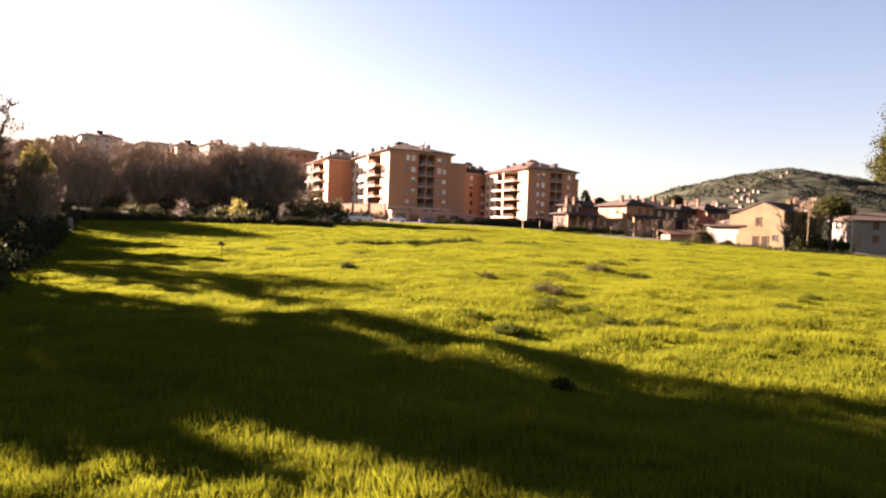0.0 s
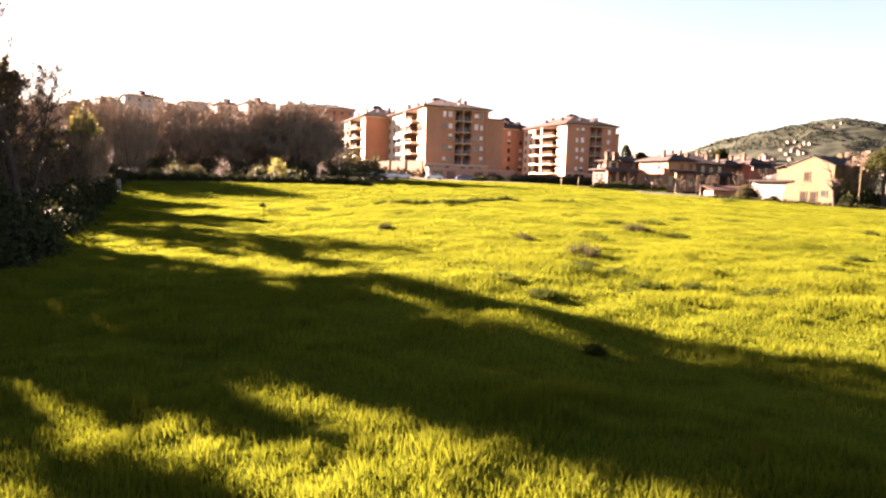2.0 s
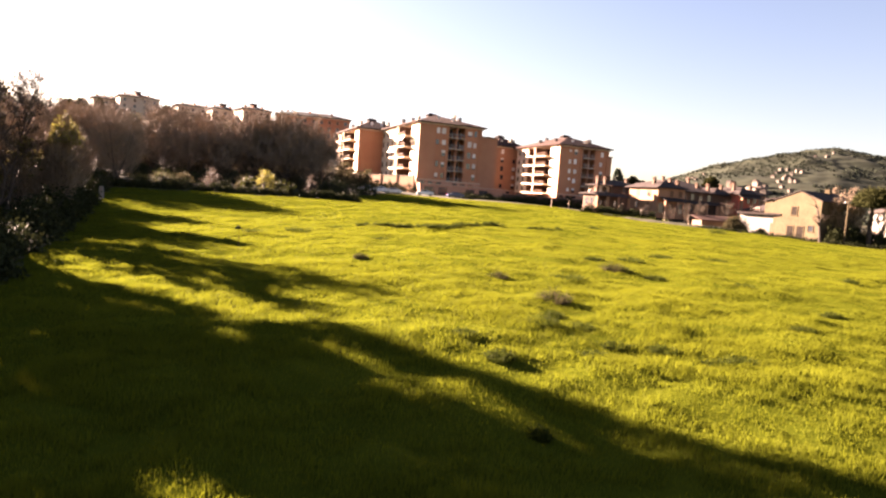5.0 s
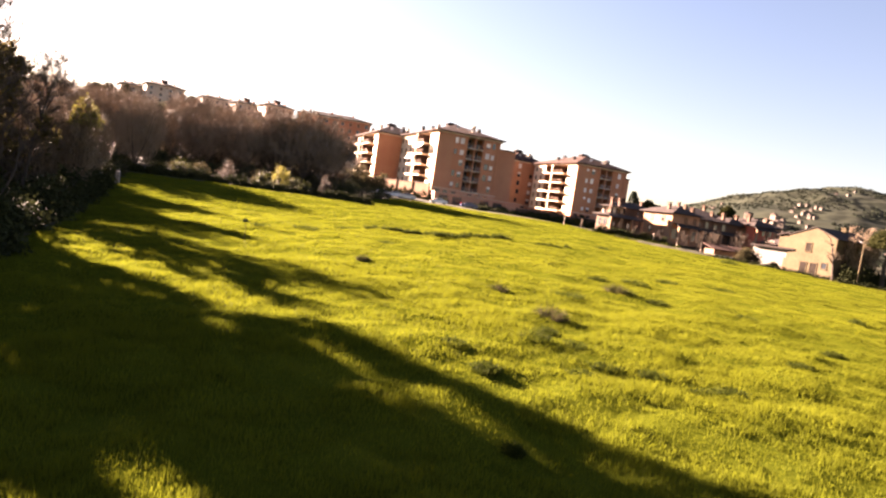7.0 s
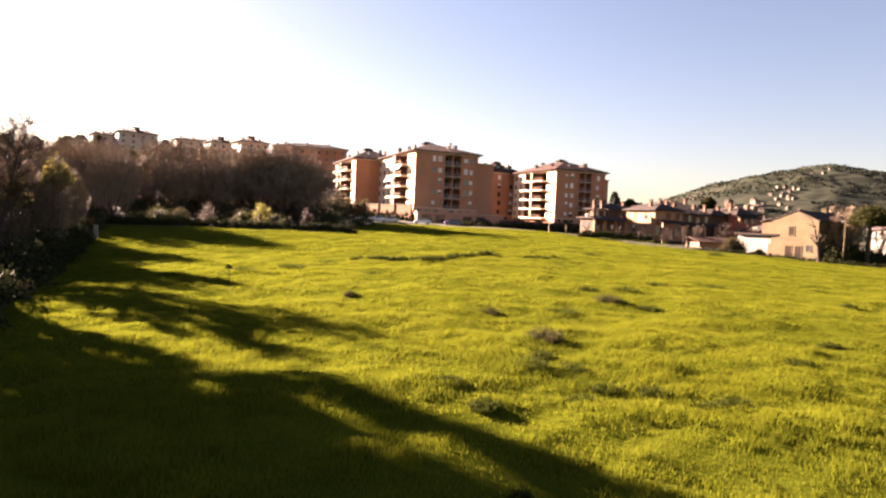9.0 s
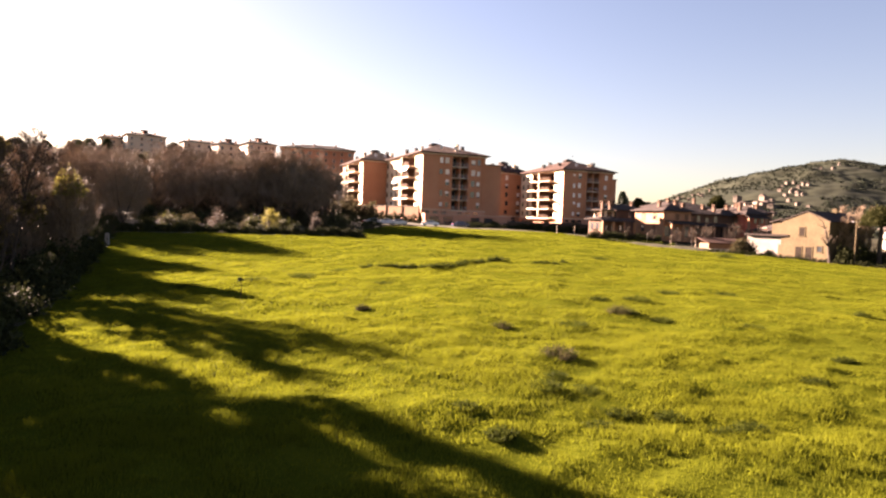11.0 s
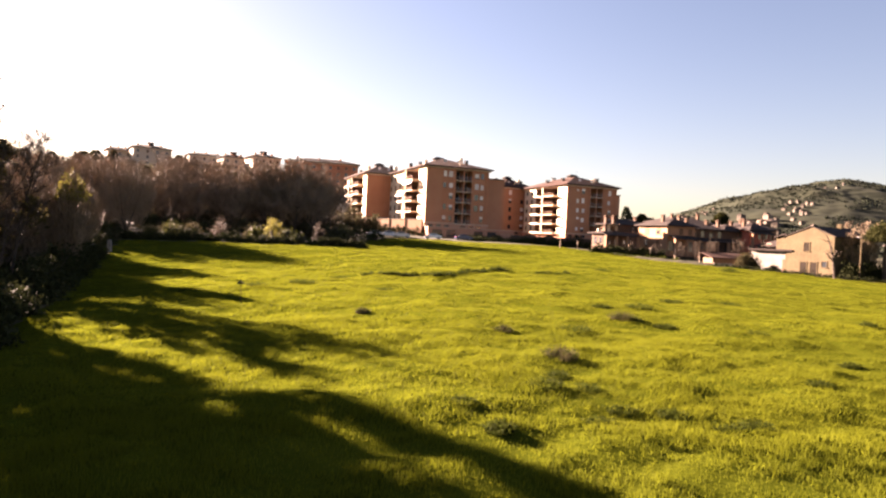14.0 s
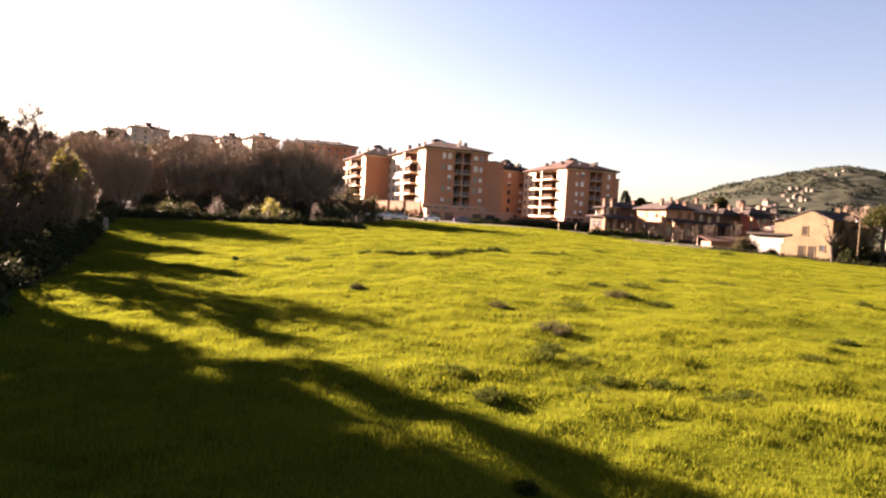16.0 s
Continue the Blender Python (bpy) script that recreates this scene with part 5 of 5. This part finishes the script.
for k in range(12):
    x, y = 31.5 + k * 1.15, 129.5 - 0.25 * k + 0.5 * math.sin(k * 2.2)
    shrub(turned(x, y, gz(x, y) - 0.05, k * 37), "dark hedge before the villas", 940 + k, 1.0, 0.8, 1.3 + 0.6 * math.sin(k * 1.3) ** 2, "leaf", 30, 34, 0.13, 0.25, "villa_hedge", "hedge before the villas", 3)

for k, (x, y, rr, h) in enumerate([(-1.5, 164, 1.6, 1.1), (9.6, 164, 1.6, 1.2), (14.6, 165, 2.0, 1.3), (23.5, 168, 2.6, 2.4), (29, 169, 2.4, 2.2), (36, 172, 2.6, 2.3)]):
    shrub(turned(x, y, gz(x, y) - 0.05, k * 37), "dark evergreen bush before the apartment block", 955 + k, rr, 1.4, h, "leaf", 40, 34, 0.16, 0.35, "garden_bush", "bushes before the blocks", 4)
for k in range(15):
    x, y = -24.5 + k * 1.4, 185.5 - k * 1.43
    shrub(turned(x, y, gz(x, y) - 0.05, k * 37), "dry shrub before the garden wall", 960 + k, 0.7, 0.7, 1.8 + 0.9 * math.sin(k * 2.3) ** 2, "weed_dry" if k % 2 else "leaf", 24, 34, 0.14, 0.25, "wall_shrub", "shrubs before the garden wall", 3)

# ---- parked cars ----
def car(x, y, turn, paint, label):
    c = thing("car", turned(x, y, gz(x, y) + 0.02, turn), label, "car", "parked cars")
    prof = [(-2.05, 0.35), (-2.08, 0.75), (-1.95, 0.92), (-1.3, 0.98), (-0.75, 1.40), (0.55, 1.44), (1.45, 1.0), (2.0, 0.92), (2.1, 0.6), (2.05, 0.35)]
    g = Geo()
    for s, inset in ((-1, 0.0), (1, 0.0)):
        g.v += [(px_, s * (0.84 if pz < 1.1 else 0.68), pz) for px_, pz in prof]
    m = len(prof)
    g.f += [tuple(range(m)), tuple(range(2 * m - 1, m - 1, -1))] + [(i, m + i, m + (i + 1) % m, (i + 1) % m) for i in range(m)]
    body = part("body", g, paint, c)
    for s in (-1, 1):
        part("side_window", Geo().add([(-1.05, s * 0.83, 1.02), (1.2, s * 0.83, 1.02), (0.5, s * 0.72, 1.36), (-0.7, s * 0.72, 1.36)], [(0, 1, 2, 3), (3, 2, 1, 0)][:1] if s < 0 else [(3, 2, 1, 0)]), "glass", body)
    part("windscreen", Geo().add([(1.40, -0.74, 1.04), (1.40, 0.74, 1.04), (0.62, 0.63, 1.43), (0.62, -0.63, 1.43)], [(0, 1, 2, 3)]), "glass", body)
    part("rear_window", Geo().add([(-1.28, -0.74, 1.02), (-1.28, 0.74, 1.02), (-0.80, 0.63, 1.40), (-0.80, -0.63, 1.40)], [(3, 2, 1, 0)]), "glass", body)
    for s in (-1, 1):
        part("headlight", Geo().box(2.0, 2.12, s * 0.6 - 0.16, s * 0.6 + 0.16, 0.62, 0.78), "lens_clear", c)
        part("tail_light", Geo().box(-2.12, -2.02, s * 0.66 - 0.12, s * 0.66 + 0.12, 0.68, 0.86), "lens_red", c)
        for wx in (-1.3, 1.3):
            wheel = part("wheel", Geo().tube([(wx, s * 0.70, 0.31), (wx, s * 0.88, 0.31)], [0.31, 0.31], 14), "rubber", c)
            part("rim", Geo().tube([(wx, s * 0.86, 0.31), (wx, s * 0.90, 0.31)], [0.19, 0.17], 10), "metal", wheel)
    return c


for x, y, turn, paint, label in [(-15.8, 150.6, 20, "car_silver", "silver car parked before the apartment block"), (-12.6, 151.2, 15, "car_white", "white car parked before the apartment block"),
                                 (-9.6, 150.8, 10, "car_silver", "silver car parked before the apartment block"), (-2.0, 152.5, 5, "car_white", "white car parked beside the boundary wall"),
                                 (5.4, 155, 10, "car_blue", "dark blue car parked beside the hedge")]:
    car(x, y, turn, paint, label)

# ---- distance ----
# dark evergreens on the skyline
def evergreen(x, y, z, h, w, label, seed, name="evergreen_tree"):
    t = thing(name, turned(x, y, z, seed * 33), label, "tree", "skyline trees")
    part("trunk", Geo().tube([(0, 0, -1), (0, 0, h * 0.5)], [0.3, 0.15], 6), "bark", t)
    r = np.random.default_rng(seed)
    u = r.random(1500)
    low = 0.12 if w < 2 else 0.3
    lump = 0.8 + 0.35 * rough(u * 9, r.random(1500) * 3, 1.0, seed)
    q = w * lump * np.sqrt(r.random(1500)) * np.sin(np.clip(u * 0.92 + 0.06, 0, 1) * math.pi) ** 0.5
    a = r.uniform(0, 6.28, 1500)
    p = np.stack([np.cos(a) * q, np.sin(a) * q, h * (low + (1 - low) * u)], 1)
    part("crown", flakes(r, p, 0.7 if w > 2 else 0.45), "cypress" if w < 2 else "needle", t)
    return t


for k, (x, y, z, h, w) in enumerate([(53, 184, 5, 11.2, 1.6), (54.6, 186, 5, 8.8, 1.2), (62.5, 200, 5, 10, 2.2), (66.5, 204, 5, 9.0, 2.4), (59.5, 198, 5, 9, 1.2), (83, 190, 5, 11, 2.6),
                                     (-184, 378, 31, 18.5, 3), (-195, 378, 31, 18.0, 3), (-171, 378, 31, 18, 2.6), (-199, 350, 30, 14, 3.6), (-206, 352, 30, 13.5, 4), (-213, 340, 30, 13, 3.4), (-222, 330, 29, 14, 5),
                                     (-232, 330, 29, 15, 5), (-240, 326, 29, 15, 5), (-248, 330, 29, 14, 5), (-150, 379, 31, 17.8, 3), (-143, 379, 31, 18.2, 3.0), (-126, 372, 30, 18, 2.4), (-184, 348, 30, 16.8, 3.0), (-192, 346, 30, 16, 3), (-204, 366, 31, 17.5, 4.5), (-212, 368, 31, 17, 5), (-196, 370, 31, 18, 4), (-158, 372, 31, 17.8, 3.6), (-151, 374, 31, 17.2, 3.4), (-142, 374, 31, 17.6, 3.6), (-134, 372, 31, 17.4, 3.4), (-127, 372, 31, 17.0, 3.2)]):
    evergreen(x, y, z, h * (0.84 if z > 20 else 1), w, "dark evergreen on the skyline", 1000 + k)

# woodland on the hill
r = np.random.default_rng(3)
N = 12000
hb = r.uniform(0.2, 0.95, N)
hr = 480 + 1100 * r.random(N) ** 0.8
hx, hy = hb * hr, hr
keep = rough(hx, hy, 120, 21) + rough(hx, hy, 45, 22) * 0.6 > 0.62
hx, hy = hx[keep], hy[keep]
n = len(hx)
size = r.uniform(1.3, 3.0, n)
base = np.stack([hx, hy, hill_z(hx, hy) + size * 0.4], 1)
d = r.normal(size=(n, 10, 3))
d /= np.linalg.norm(d, axis=2, keepdims=True)
d[:, :, 2] *= 0.8
p = (base[:, None] + d * size[:, None, None] * r.uniform(0.5, 1.0, (n, 10, 1))).reshape(-1, 3)
wood_far = part("far_woodland", flakes(r, p, 1.3), "wood_far")
tagged(wood_far, "patchy woodland on the hillside", "woodland", kind="stuff")

# the village at the foot and on the slope of the hill
rng = random.Random(8)
VILLAGE = [(0.402 + 0.0036 * i, 790 + (i * 53) % 120) for i in range(34)] + [(0.30 + 0.006 * i, 760 + (i * 67) % 140) for i in range(18)] + \
          [(0.535 + 0.0036 * i, 1015 + 10 * math.sin(i * 2.0)) for i in range(11)] + [(0.592 + 0.016 * i, 1190 + 30 * math.sin(i * 1.4)) for i in range(3)] + \
          [(0.365 + 0.008 * i, 1130 + 60 * math.sin(i * 2.2)) for i in range(8)] + [(0.48 + 0.009 * i, 830 + (i * 47) % 100) for i in range(12)]
for k, (b_, r_) in enumerate(VILLAGE):
    big = 1.7 if k < 34 and b_ > 0.44 else 1.0
    r_ += rng.uniform(-45, 45)
    x, y = (b_ + rng.uniform(-0.006, 0.006)) * r_, r_
    w, d, h = big * rng.uniform(4, 9), big * rng.uniform(3.5, 5.5), big * rng.uniform(2.2, 4.6)
    t = thing("village_house", turned(x, y, float(hill_z(x, y)), rng.uniform(-10, 50)), "small pale village house with a tiled roof", "house", "village houses")
    part("wall", Geo().box(-w / 2, w / 2, -d / 2, d / 2, -4, h), "village", t)
    part("roof", Geo().hip(-w / 2 - 0.6, w / 2 + 0.6, -d / 2 - 0.6, d / 2 + 0.6, h, 1.6, 0.2), "tile_far", t)
    for i in range(3):
        part("window", Geo().box(-w / 2 + w * (i + 0.5) / 3 - 0.6, -w / 2 + w * (i + 0.5) / 3 + 0.6, -d / 2 - 0.05, -d / 2 + 0.05, h - 2.4, h - 0.9), "glass", t)
    part("window", Geo().box(-w / 2 - 0.05, -w / 2 + 0.05, -0.7, 0.7, h - 2.4, h - 0.9), "glass", t)
